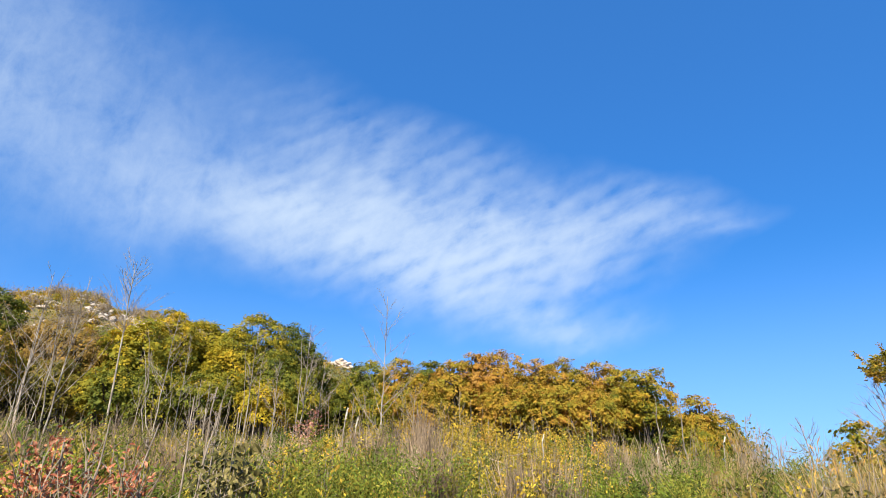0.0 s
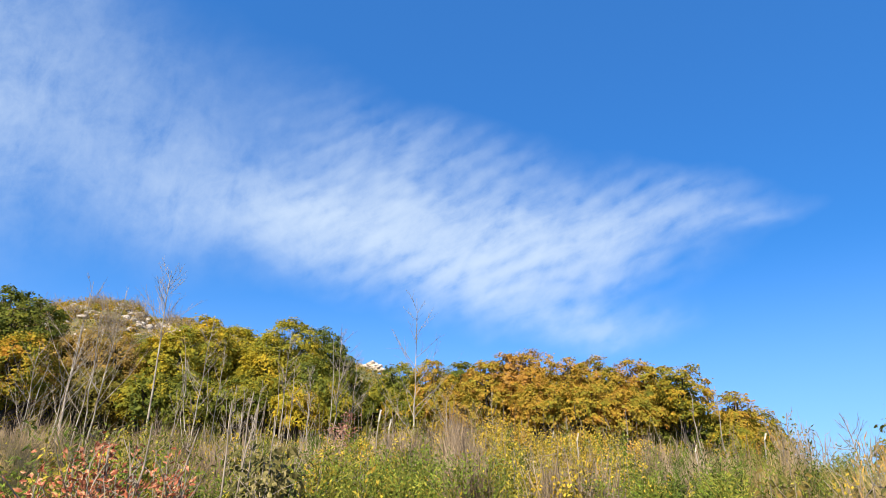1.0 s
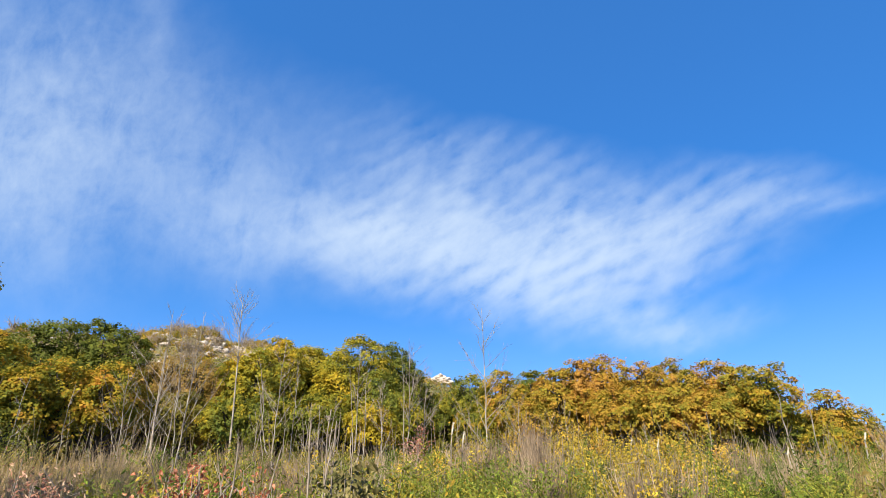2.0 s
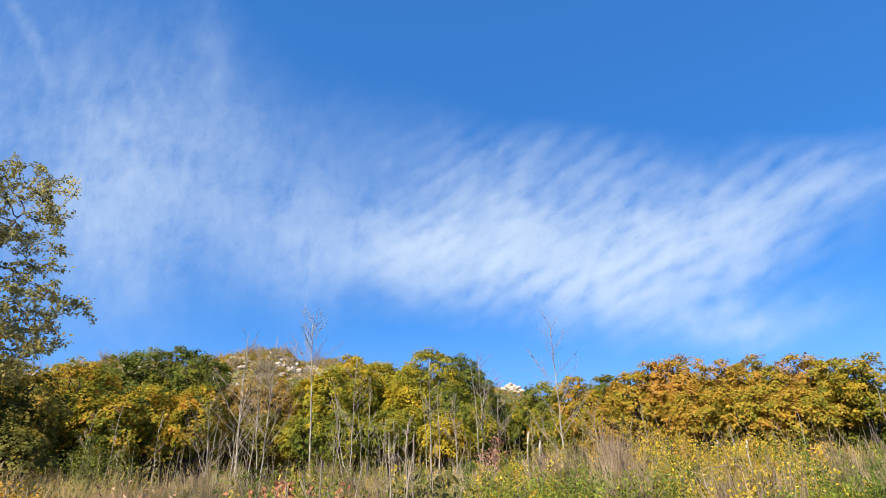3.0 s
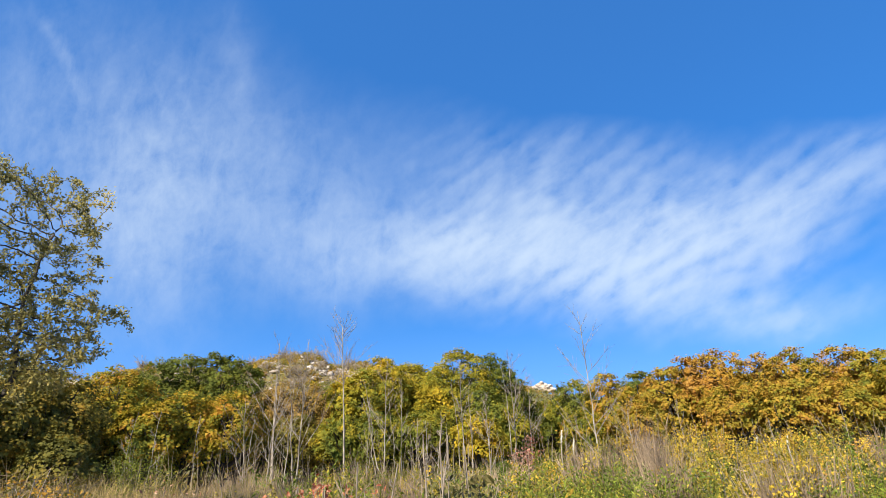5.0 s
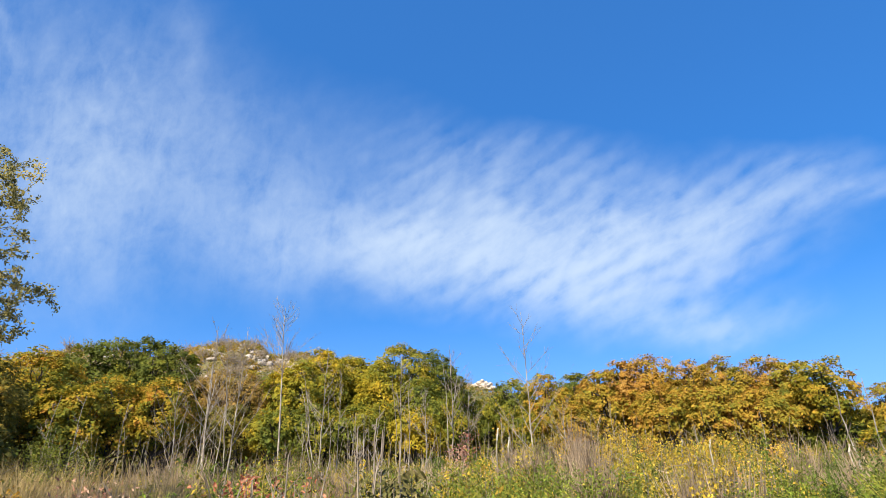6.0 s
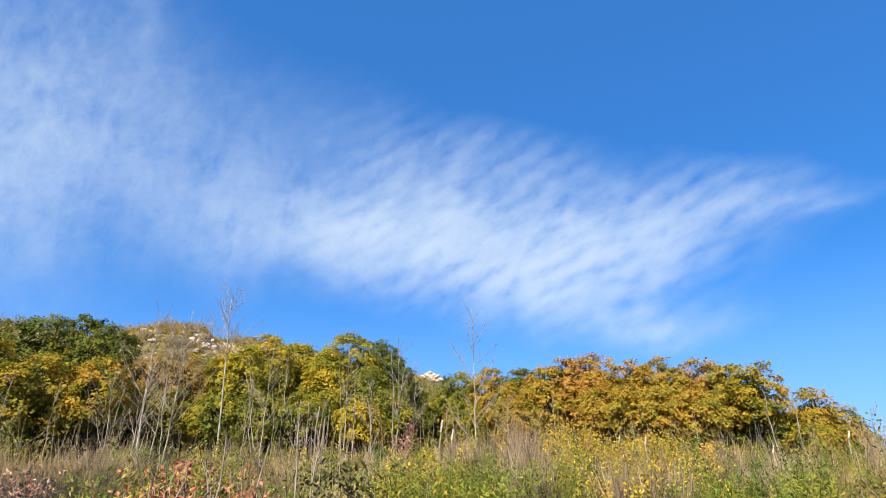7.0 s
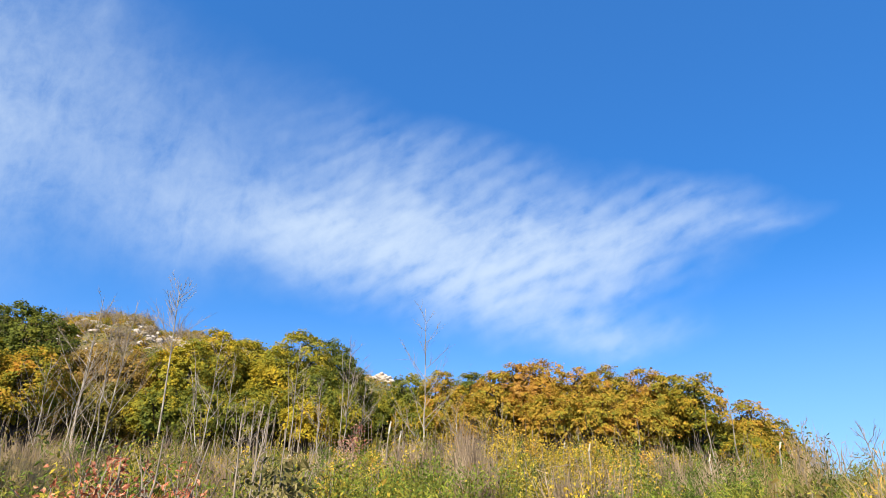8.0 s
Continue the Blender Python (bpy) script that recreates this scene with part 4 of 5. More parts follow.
# ---- open trees whose branches show ----
def build_open_tree(name, foot, crown, radii, palette, seed, label, twigs, leaf, leafy_per, thick, flat=0.0):
    """A thin-leaved tree: a leaning trunk, boughs that fork, twigs with leaves along them."""
    rng = np.random.default_rng(seed)
    root = thing(name, foot, label, "tree")
    c, radii = np.asarray(crown - foot), np.asarray(radii, float)
    trunk = Tubes(8)
    knee = np.array((c[0] * 0.75, c[1] * 0.75, c[2] - radii[2] * 0.85))
    low = crooked(rng, (0, 0, 0), knee, 8, 0.05)
    low[2:6, 2] -= np.array((0.1, 0.16, 0.14, 0.08))
    trunk.add(low, np.linspace(thick, thick * 0.66, len(low)))
    part_mesh("trunk", trunk.mesh("trunk", M["bark"]), root, "dark rough bark, darkened further for leaf shade")
    leaves, forks = Leaves(rng), []
    for k in range(7):
        a = 6.28 * (k + rng.random() * 0.6) / 7
        e = rng.uniform(-0.25, 0.95)
        end = c + radii * np.array((math.cos(a) * math.cos(e), math.sin(a) * math.cos(e), math.sin(e))) * 0.72
        path = crooked(rng, low[-1 - (k % 3 == 0)], end, 9, 0.07)
        path[2:7, 2] += 0.08
        bough = Tubes(6)
        bough.add(path, np.linspace(thick * 0.42, 0.008, 9))
        forks.append((path, bough))
    for k in range(twigs):
        path, bough = forks[k % 7]
        d = unit(rng.normal(size=3))
        d[2] = d[2] * (1 - flat)
        end = c + radii * d * rng.uniform(0.45, 1.04) * (1 + 0.08 * math.sin(5 * d[0] + 3 * d[2]))
        i = int(np.argmin(np.linalg.norm(path - end, axis=1) + np.linspace(0.5, 0, 9)))
        line = crooked(rng, path[i], end, 7, 0.045)
        line[1:6, 2] += 0.06
        bough.add(line, np.linspace(0.007, 0.002, 7))
        shoots = [line]
        for q in range(3):
            j = rng.integers(2, 6)
            tip = line[j] + unit(rng.normal(size=3) + unit(end - c) + (0, 0, 0.35)) * rng.uniform(0.12, 0.26) * radii[0]
            shoot = crooked(rng, line[j], tip, 5, 0.02)
            bough.add(shoot, np.linspace(0.0045, 0.002, 5))
            shoots.append(shoot)
        for line in shoots:
            s = rng.uniform(0.25, 1.0, leafy_per) * (len(line) - 1.001)
            i0 = s.astype(int)
            at = line[i0] * (1 - (s - i0))[:, None] + line[i0 + 1] * (s - i0)[:, None] + rng.normal(0, 0.015, (leafy_per, 3))
            way = rng.normal(size=(leafy_per, 3)) + unit(line[-1] - line[0]) * 0.8 + (0, 0, -0.2)
            size = leaf * rng.uniform(0.6, 1.25, leafy_per)
            leaves.add(at, way, rng.normal(size=(leafy_per, 3)) * 0.8 + (0, -0.2, 0.7), size, size * rng.uniform(0.4, 0.6, leafy_per))
    for path, bough in forks:
        part_mesh("bough", bough.mesh("bough", M["bark"]), root)
    part_mesh("foliage", leaves.mesh("foliage", M[palette]), root)
    return root


def aloft(yaw, elev, far):
    v = heading(yaw, 0) * far
    v.z = level(elev, far)
    return v


def build_grown_tree(name, stem, goals, palette, seed, label, step, leaf, per, tip=0.0028):
    """A tree whose branches grow from a given stem towards goals spread through its crown."""
    rng = np.random.default_rng(seed)
    foot = stem[0]
    root = thing(name, foot, label, "tree")
    line = np.array([p - foot for p in stem])
    run = np.concatenate([[0], np.cumsum(np.linalg.norm(np.diff(line, axis=0), axis=1))])
    at = np.arange(0, run[-1], step)
    nodes = [np.array([np.interp(s, run, line[:, k]) for k in range(3)]) + rng.normal(0, 0.012, 3) for s in at]
    above = [-1] + list(range(len(nodes) - 1))
    trunk_n = len(nodes)
    goals = np.array([g - foot for g in goals])
    for turn in range(60):
        p = np.array(nodes)
        gap = ((goals[:, None] - p[None]) ** 2).sum(-1)
        near = gap.argmin(1)
        dist = np.sqrt(gap[np.arange(len(goals)), near])
        keep = dist > step * 1.5
        goals, near, dist = goals[keep], near[keep], dist[keep]
        if len(goals) == 0:
            break
        for k in np.unique(near[dist < 1.6]):
            if k < trunk_n * 0.33:
                continue
            pull = unit(goals[near == k] - p[k]).mean(0) + rng.normal(0, 0.22, 3)
            nodes.append(p[k] + unit(pull) * step)
            above.append(int(k))
    p, above = np.array(nodes), np.array(above)
    # thickness adds up from the tips
    load = np.zeros(len(p))
    kids = [[] for _ in p]
    for k in range(len(p) - 1, 0, -1):
        kids[above[k]].append(k)
    for k in range(len(p) - 1, -1, -1):
        load[k] = sum(load[q] for q in kids[k]) if kids[k] else tip ** 2.75
    radius = load ** (1 / 2.75)
    owner = np.full(len(p), -1)
    for k in range(trunk_n, len(p)):
        owner[k] = k if above[k] < trunk_n else owner[above[k]]
    main = Tubes(8)
    main.add(p[:trunk_n], np.maximum(radius[:trunk_n], np.linspace(0.05, 0.006, trunk_n)))
    part_mesh("trunk", main.mesh("trunk", M["bark"]), root, "dark rough bark, darkened further for leaf shade")
    boughs = {}
    starts = [k for k in range(trunk_n, len(p)) if above[k] < trunk_n or max(kids[above[k]], key=lambda q: load[q]) != k]
    for k in starts:
        chain = [above[k], k]
        while kids[chain[-1]]:
            chain.append(max(kids[chain[-1]], key=lambda q: load[q]))
        r = radius[chain].copy()
        r[0] = r[1]
        boughs.setdefault(int(owner[k]), Tubes(5)).add(p[chain], r)
    for k in boughs:
        part_mesh("bough", boughs[k].mesh("bough", M["bark"]), root)
    leaves = Leaves(rng)
    thin = np.flatnonzero((radius < tip * 2.6) & (np.arange(len(p)) >= trunk_n))
    k = np.repeat(thin, rng.integers(per // 2, per + per // 2, len(thin)))
    n = len(k)
    sprout = p[k] + (p[above[k]] - p[k]) * rng.random((n, 1)) + rng.normal(0, 0.02, (n, 3))
    way = rng.normal(size=(n, 3)) * 0.8 + unit(p[k] - p[above[k]]) * 0.9 + (0, 0, -0.1)
    size = leaf * rng.uniform(0.55, 1.25, n)
    leaves.add(sprout, way, rng.normal(size=(n, 3)) * 0.8 + (0, -0.2, 0.7), size, size * rng.uniform(0.35, 0.6, n))
    part_mesh("foliage", leaves.mesh("foliage", M[palette]), root)
    return root


rng = np.random.default_rng(88)
CROWN_ELEV, CROWN_EDGE = (10.5, 12.5, 15, 17, 20, 24, 26, 27.3, 28.6), (-53, -50.5, -49.5, -48.4, -50.2, -51.0, -50.8, -51.4, -57)
crown = []
while len(crown) < 2700:
    yaw, elev, far = rng.uniform(-76, -47.5), rng.uniform(10.5, 28.6), rng.uniform(5.7, 7.5)
    edge = np.interp(elev, CROWN_ELEV, CROWN_EDGE) + 1.2 * math.sin(elev * 1.9) + 0.3
    if yaw < edge and ((yaw + 61) / 15) ** 2 + ((far - 6.6) / 0.95) ** 2 < 1.1 and rng.random() < (1.0 if elev < 18 else 0.34):
        crown.append(aloft(yaw, elev, far))
while len(crown) < 4000:
    yaw, elev, far = rng.uniform(-76, -51.5), rng.uniform(9.0, 17.5), rng.uniform(5.8, 7.4)
    if yaw < np.interp(elev, CROWN_ELEV, CROWN_EDGE) - 1.0:
        crown.append(aloft(yaw, elev, far))
for k in range(14):
    crown.append(aloft(rng.uniform(-50, -46.8), rng.uniform(15.8, 18.0), rng.uniform(6.4, 6.8)))
build_grown_tree("leaning_tree", [spot(-66, 6.4, -0.1), aloft(-59.5, 4.0, 6.5), aloft(-55.8, 9.8, 6.6), aloft(-55.0, 11.4, 6.6), aloft(-55.6, 14.0, 6.6),
                 aloft(-55.7, 18.1, 6.6), aloft(-55.2, 21.8, 6.6), aloft(-54.5, 24.2, 6.6)], crown, "silver", 401,
                 "dark-stemmed leaning tree with sparse olive and yellow leaves", 0.066, 0.039, 15, 0.002)
build_open_tree("orange_tree", spot(43.5, 16, -0.1), aloft(40.9, 9.2, 15.5), (1.7, 1.5, 0.62), "orange", 402,
                "orange-leaved tree with layered thin branches on the brow", 120, 0.075, 40, 0.1, 0.5)


# ---- leafy shrubs and marked plants among the weeds ----
def build_bush(name, yaw, far, low, top, radius, palette, leaf, count, seed, label, width=0.5, droop=0.0, stems=6, category="shrub", group="", mat="twig"):
    """A bush: several stems from one foot and leaves gathered on the outer half."""
    rng = np.random.default_rng(seed)
    foot = spot(yaw, far, -0.06)
    tall = level(top, far) - foot.z
    base = max(0.1, level(low, far) - foot.z)
    root = thing(name, foot, label, category, group)
    leaves = Leaves(rng)
    tips = []
    for k in range(stems):
        a = rng.uniform(0, 6.28)
        r = radius * math.sqrt(rng.random())
        tip = np.array((r * math.cos(a), r * math.sin(a), tall * rng.uniform(0.78, 1.0)))
        path = crooked(rng, (0.25 * tip[0], 0.25 * tip[1], 0), tip, 8, 0.02)
        wood = Tubes(3)
        wood.add(path, np.linspace(0.0065, 0.003, 8))
        for q in range(4):
            i = rng.integers(3, 7)
            wood.add(crooked(rng, path[i], path[i] + rng.normal(0, 0.14, 3) + (0, 0, 0.12), 4, 0.01), np.linspace(0.005, 0.002, 4))
        part_mesh("stem", wood.mesh("stem", M[mat]), root)
        tips.append(path)
    per = count // stems
    for path in tips:
        s = rng.random(per) ** 0.8
        z = base + (tall - base) * s
        f = np.clip(z / tall, 0, 0.99) * 7
        i = f.astype(int)
        on = path[i] * (1 - (f - i))[:, None] + path[np.minimum(7, i + 1)] * (f - i)[:, None]
        a = rng.uniform(0, 6.28, per)
        reach = np.abs(rng.normal(0, 0.36, per)) * radius
        at = on + np.column_stack([np.cos(a) * reach, np.sin(a) * reach, rng.normal(0, 0.04, per)])
        way = np.column_stack([np.cos(a) * 0.8, np.sin(a) * 0.8, rng.uniform(-0.6, 1.1, per) - droop]) + rng.normal(0, 0.25, (per, 3))
        normal = rng.normal(0, 0.6, (per, 3)) + SUNWARD
        size = leaf * rng.uniform(0.6, 1.25, per)
        (leaves.add_fine if leaf > 0.035 and far < 5.3 else leaves.add)(at, way, normal, size, size * width * rng.uniform(0.8, 1.2, per))
    part_mesh("foliage", leaves.mesh("foliage", M[palette]), root)
    return root


RED = "low shrub with red and salmon autumn leaves"
for i, (yaw, far, low, top, radius, n) in enumerate(((-31.4, 4.4, 1.5, 4.6, 0.12, 70), (-27.6, 4.5, 0.5, 4.4, 0.12, 70), (-25.6, 4.6, 0.0, 4.0, 0.14, 80), (-24.4, 4.5, -1.0, 2.6, 0.12, 60), (-30.6, 4.1, -2.5, 2.2, 0.30, 260), (-27.0, 4.2, -1.0, 3.3, 0.2, 130), (-33.0, 3.9, -3.0, 1.2, 0.26, 220), (-29.4, 4.3, 1.0, 4.0, 0.18, 90), (-31.6, 4.3, 0.5, 3.4, 0.2, 90), (-28.4, 3.9, -3.0, 0.9, 0.28, 180), (-23.6, 4.2, -2.0, 1.4, 0.12, 40))):
    build_bush("red_shrub", yaw, far, low, top, radius, "red", 0.044, int(n * 1.0), 501 + 11 * i, RED, 0.44, -0.35, 5, "shrub", "red shrubs")
build_bush("pink_shrub", -12.0, 12.0, 4.4, 7.5, 0.26, "pink", 0.05, 620, 505, "dull pink-red shrub before bare stems", 0.5)
build_bush("pink_shrub", -11.6, 11.0, 2.6, 5.0, 0.4, "mauve", 0.07, 520, 506, "faded pinkish-brown shrub in the weeds", 0.25)
build_bush("pink_shrub", -43.6, 6.0, 1.0, 4.8, 0.4, "pink", 0.045, 420, 516, "faded pinkish-brown shrub in the weeds", 0.3)
build_bush("pink_shrub", -41.0, 6.6, 1.0, 4.2, 0.35, "mauve", 0.06, 380, 517, "faded pinkish-brown shrub in the weeds", 0.25)
for i, (yaw, far, low, top, radius) in enumerate(((-54.4, 5.2, 2.0, 4.6, 0.22), (-52.8, 5.0, 1.5, 4.2, 0.25), (-51.0, 5.4, 2.0, 4.0, 0.25), (-49.6, 5.2, 1.0, 3.4, 0.2))):
    build_bush("orange_weed", yaw, far, low, top, radius, "orange", 0.03, 300, 590 + i, "weed with large yellow and orange leaves", 0.55, 0.2, 5, "weed", "orange weeds")
BROAD = "tall weed with broad drooping brownish-green leaves"
build_bush("broadleaf_weed", -18.4, 4.5, -1.0, 4.6, 0.28, "broad", 0.056, 420, 507, BROAD, 0.55, 0.9, 7, "weed", "broadleaf weeds")
build_bush("broadleaf_weed", -16.9, 4.7, 0.5, 4.3, 0.18, "broad", 0.085, 60, 508, BROAD, 0.5, 0.9, 3, "weed", "broadleaf weeds")
build_bush("broadleaf_weed", -19.6, 5.2, 0.5, 5.4, 0.3, "broad", 0.06, 260, 509, "tall weed with curled brownish-green leaves", 0.45, 0.7, 7, "weed", "broadleaf weeds")
build_bush("green_shrub", -44.9, 13.0, 3.0, 7.3, 0.5, "weed_green", 0.05, 2600, 510, "leafy green shrub below the dark trees", 0.45)
build_bush("green_shrub", -43.2, 13.5, 3.0, 5.6, 0.4, "weed_green", 0.05, 900, 511, "leafy green shrub below the dark trees", 0.45)
build_bush("brown_broadleaf", 25.2, 5.0, -0.5, 2.6, 0.22, "brown", 0.06, 90, 512, "weed with curled rust-brown leaves", 0.5, 0.5, 4, "weed")
build_bush("brown_broadleaf", 34.4, 5.2, 0.0, 2.6, 0.3, "broad", 0.055, 170, 513, "weed with dark purplish-brown leaves", 0.5, 0.3, 5, "weed")
for i, (yaw, far, low, top, radius, n) in enumerate(((10.8, 7, 0.5, 4.2, 0.3, 420), (3.0, 9, 2.5, 5.6, 0.4, 520), (0.6, 9, 3.0, 5.9, 0.35, 420), (-2.4, 12, 4, 6.6, 0.5, 560), (7.0, 13, 3.4, 6.0, 0.8, 900), (10.5, 14, 3.6, 5.9, 0.9, 900), (14.2, 13, 3.2, 5.0, 0.6, 520), (-9.5, 8, 2.5, 4.2, 0.3, 200), (-13.8, 6, 0.0, 4.0, 0.3, 300), (29.9, 5.0, 0.0, 2.0, 0.2, 50), (33.6, 4.6, -0.5, 1.2, 0.2, 50), (-38.0, 8.0, 1.0, 3.5, 0.4, 420), (-48.5, 7.0, 1.5, 5.0, 0.4, 420), (-52.0, 7.5, 1.5, 4.8, 0.5, 420), (-53.0, 5.0, 1.5, 3.6, 0.3, 300), (-50.2, 5.2, 1.0, 3.2, 0.25, 240), (-54.2, 5.0, 1.5, 3.8, 0.3, 300), (1.8, 14, 4.0, 6.9, 0.7, 800), (4.8, 15, 4.0, 6.4, 0.8, 800), (12.4, 15, 3.8, 6.0, 0.8, 800), (-5.6, 13, 4.2, 6.6, 0.5, 500), (8.6, 9, 2.5, 5.2, 0.4, 420), (5.2, 7, 1.0, 4.2, 0.3, 380), (13.4, 8, 1.5, 4.6, 0.35, 380))):
    build_bush("yellow_weed", yaw, far, low, top, radius * 0.55, "weed_gold" if 0 < yaw < 17 or i % 3 == 0 else "weed_yellow", 0.032 if far < 10 else 0.042, int(n * 1.6), 520 + i, "leafy weed with bright yellow leaves", 0.6, 0.1, 7, "weed", "yellow weeds")
for i, (yaw, far, low, top, radius, n) in enumerate(((-7.0, 6.5, 0, 4.6, 0.5, 900), (-3.6, 6.0, -0.5, 4.2, 0.45, 800), (-10.6, 6.0, -0.5, 4.0, 0.4, 700), (-0.2, 6.5, -0.5, 3.8, 0.4, 700), (-22.6, 5.0, -2, 2.2, 0.4, 700), (-35.4, 5.2, -2, 2.6, 0.4, 700), (27.6, 9.0, 0.5, 3.3, 0.35, 600), (29.8, 10.0, 1.0, 3.3, 0.35, 600), (19.8, 6.5, 0, 3.4, 0.4, 600), (14.4, 6.5, -0.5, 2.8, 0.4, 600))):
    build_bush("green_weed", yaw, far, low, top, radius, "weed_lush", 0.044 if far < 8 else 0.055, int(n * 1.4), 560 + i, "bushy weed with narrow bright green leaves", 0.3, 0.0, 8, "weed", "green weeds", "weed_green")


def build_clump(name, yaw, far, top, radius, palette, n, seed, label, bend=0.35):
    """One clump of long dry grass, blades fanning from the foot."""
    rng = np.random.default_rng(seed)
    foot = spot(yaw, far, -0.06)
    tall = level(top, far) - foot.z
    root = thing(name, foot, label, "grass", "grass clumps")
    a, r = rng.uniform(0, 6.28, n), radius * rng.random(n) ** 0.7
    base = np.column_stack([np.cos(a) * r * 0.4, np.sin(a) * r * 0.4, np.zeros(n)])
    high = tall * rng.uniform(0.55, 1.0, n)
    tip = base + np.column_stack([np.cos(a) * r + rng.normal(0, bend * 0.3, n), np.sin(a) * r, high])
    blades = Leaves(rng)
    knee = base + (tip - base) * rng.uniform(0.35, 0.65, (n, 1)) + rng.normal(0, 0.05 * tall, (n, 3)) * (1, 1, 0.2)
    thin = 0.0032 + 0.0006 * far
    blades.add(base, knee - base, rng.normal(0, 0.3, (n, 3)) + (0, -1, 0.2), np.linalg.norm(knee - base, axis=1) * 1.04, thin, 0.6)
    tip += rng.normal(0, 0.10, (n, 3)) * (1, 1, 0.4)
    blades.add(knee, tip - knee, rng.normal(0, 0.3, (n, 3)) + (0, -1, 0.2), np.linalg.norm(tip - knee, axis=1), thin, 0.6)
    m = n
    k = rng.integers(0, n, m)
    at = base[k] + (tip[k] - base[k]) * rng.uniform(0.4, 0.95, m)[:, None]
    way = rng.normal(0, 0.9, (m, 3)) + (0, 0, 0.5)
    blades.add(at, way, rng.normal(0, 0.3, (m, 3)) + (0, -1, 0.2), tall * rng.uniform(0.08, 0.22, m), thin * 0.8, 0.6)
    part_mesh("foliage", blades.mesh("foliage", M[palette]), root)
    return root


for i, (yaw, far, top, radius, palette, n) in enumerate(((-1.2, 9, 8.2, 0.13, "mauve", 260), (-0.7, 8.4, 6.8, 0.12, "mauve", 220), (0.0, 7.4, 5.4, 0.13, "mauve", 240), (0.4, 6.4, 3.8, 0.16, "mauve", 240), (9.8, 7, 5.0, 0.3, "mauve", 320), (7.7, 6.8, 4.6, 0.14, "mauve", 200), (-4.4, 10, 6.4, 0.4, "mauve", 320), (-6.6, 12, 6.0, 0.4, "mauve", 260), (16.0, 12, 5.4, 0.3, "mauve", 160), (20.6, 10, 5.0, 0.4, "mauve", 260), (26.9, 13, 6.8, 0.28, "mauve", 110), (-31.4, 9, 5.2, 0.35, "mauve", 320), (-24.4, 9, 5.4, 0.35, "mauve", 320), (-21.0, 8, 5.2, 0.3, "mauve", 300), (-13.4, 9, 5.0, 0.35, "mauve", 300), (-36.6, 11, 5.6, 0.5, "mauve", 340),
                                                        (-27.6, 12, 5.6, 0.4, "mauve", 260), (-15.8, 11, 5.2, 0.5, "mauve", 300), (24.0, 9, 5.0, 0.5, "straw", 340), (32.6, 8, 4.6, 0.5, "straw", 380), (35.5, 7, 4.4, 0.5, "straw", 340), (-46.6, 9, 4.6, 0.5, "straw", 340), (-50.5, 9, 4.8, 0.5, "straw", 340), (-41.4, 10, 5.2, 0.5, "straw", 300), (-55.5, 7.5, 5.6, 0.5, "straw", 340), (-48.6, 8.0, 5.4, 0.5, "straw", 340), (-53.0, 9.0, 5.8, 0.5, "mauve", 300))):
    build_clump("grass_clump", yaw, far, top, radius, palette, n, 600 + i, "tall clump of dry grey-brown grass" if palette == "mauve" else "tall clump of straw-coloured grass")


rng = np.random.default_rng(640)
for i in range(30):
    straw = i % 3 != 2
    build_clump("grass_clump", rng.uniform(-60, -37), rng.uniform(7.5, 14), rng.uniform(3.0, 4.7), rng.uniform(0.25, 0.5), "straw" if straw else "mauve", 300, 641 + i,
                "tall clump of straw-coloured grass" if straw else "tall clump of dry grey-brown grass", 0.6)


def build_seed_stalk(yaw, far, low, top, seed, full=1.0, lean=0.06):
    """A tall stalk with a pale woolly seed head."""
    rng = np.random.default_rng(seed)
    foot = spot(yaw, far, -0.05)
    tall, base = level(top, far) - foot.z, level(low, far) - foot.z
    root = thing("seed_stalk", foot, "tall weed stalk with a pale woolly seed head", "weed", "seed stalks")
    path = crooked(rng, (0, 0, 0), (lean, 0, base), 6, 0.015)
    stalk = Tubes(5)
    stalk.add(path, np.linspace(0.018, 0.012, 6))
    part_mesh("stalk", stalk.mesh("stalk", M["pale_bark"]), root)
    head = Tubes(7)
    run = np.linspace(0, 1, 9)
    line = path[-1] + np.column_stack([run * lean * 0.6, np.zeros(9), run * (tall - base)])
    head.add(line, 0.005 + 0.026 * full * np.sin(np.pi * np.clip(run * 0.96 + 0.03, 0, 1)) ** 0.7 * (1.1 - 0.5 * run))
    head_part = part_mesh("seed_head", head.mesh("seed_head", M["plume"]), root, "pale woolly seed head")
    fluff = Leaves(rng)
    k = rng.integers(0, 9, 160)
    way = unit(rng.normal(size=(160, 3)) + (0, 0, 0.9))
    fluff.add(line[k], way, rng.normal(size=(160, 3)), 0.045 * full, 0.014)
    part_mesh("wool", fluff.mesh("wool", M["plume"]), head_part)


for i, (yaw, far, low, top) in enumerate(((-8.75, 13, 6.2, 7.2), (-7.75, 13.5, 5.5, 6.4), (7.2, 13, 4.9, 5.5), (9.4, 13, 4.7, 5.3), (19.2, 12, 3.7, 4.2), (24.6, 12, 4.5, 5.0))):
    build_seed_stalk(yaw, far, low, top, 700 + i, 0.62 if i < 2 else 0.4)
for i, (yaw, far, low, top) in enumerate(((31.0, 6.0, 3.0, 5.0), (31.8, 6.2, 2.8, 4.6), (33.2, 6.0, 3.2, 4.8), (34.2, 6.0, 3.2, 5.0), (35.2, 5.8, 3.0, 4.8))):
    build_bush("husk_weed", yaw, far, low, top, 0.07, "pod", 0.07, 24, 720 + i, "dry weed with upright yellow husks", 0.12, -1.4, 2, "weed", "husk weeds")


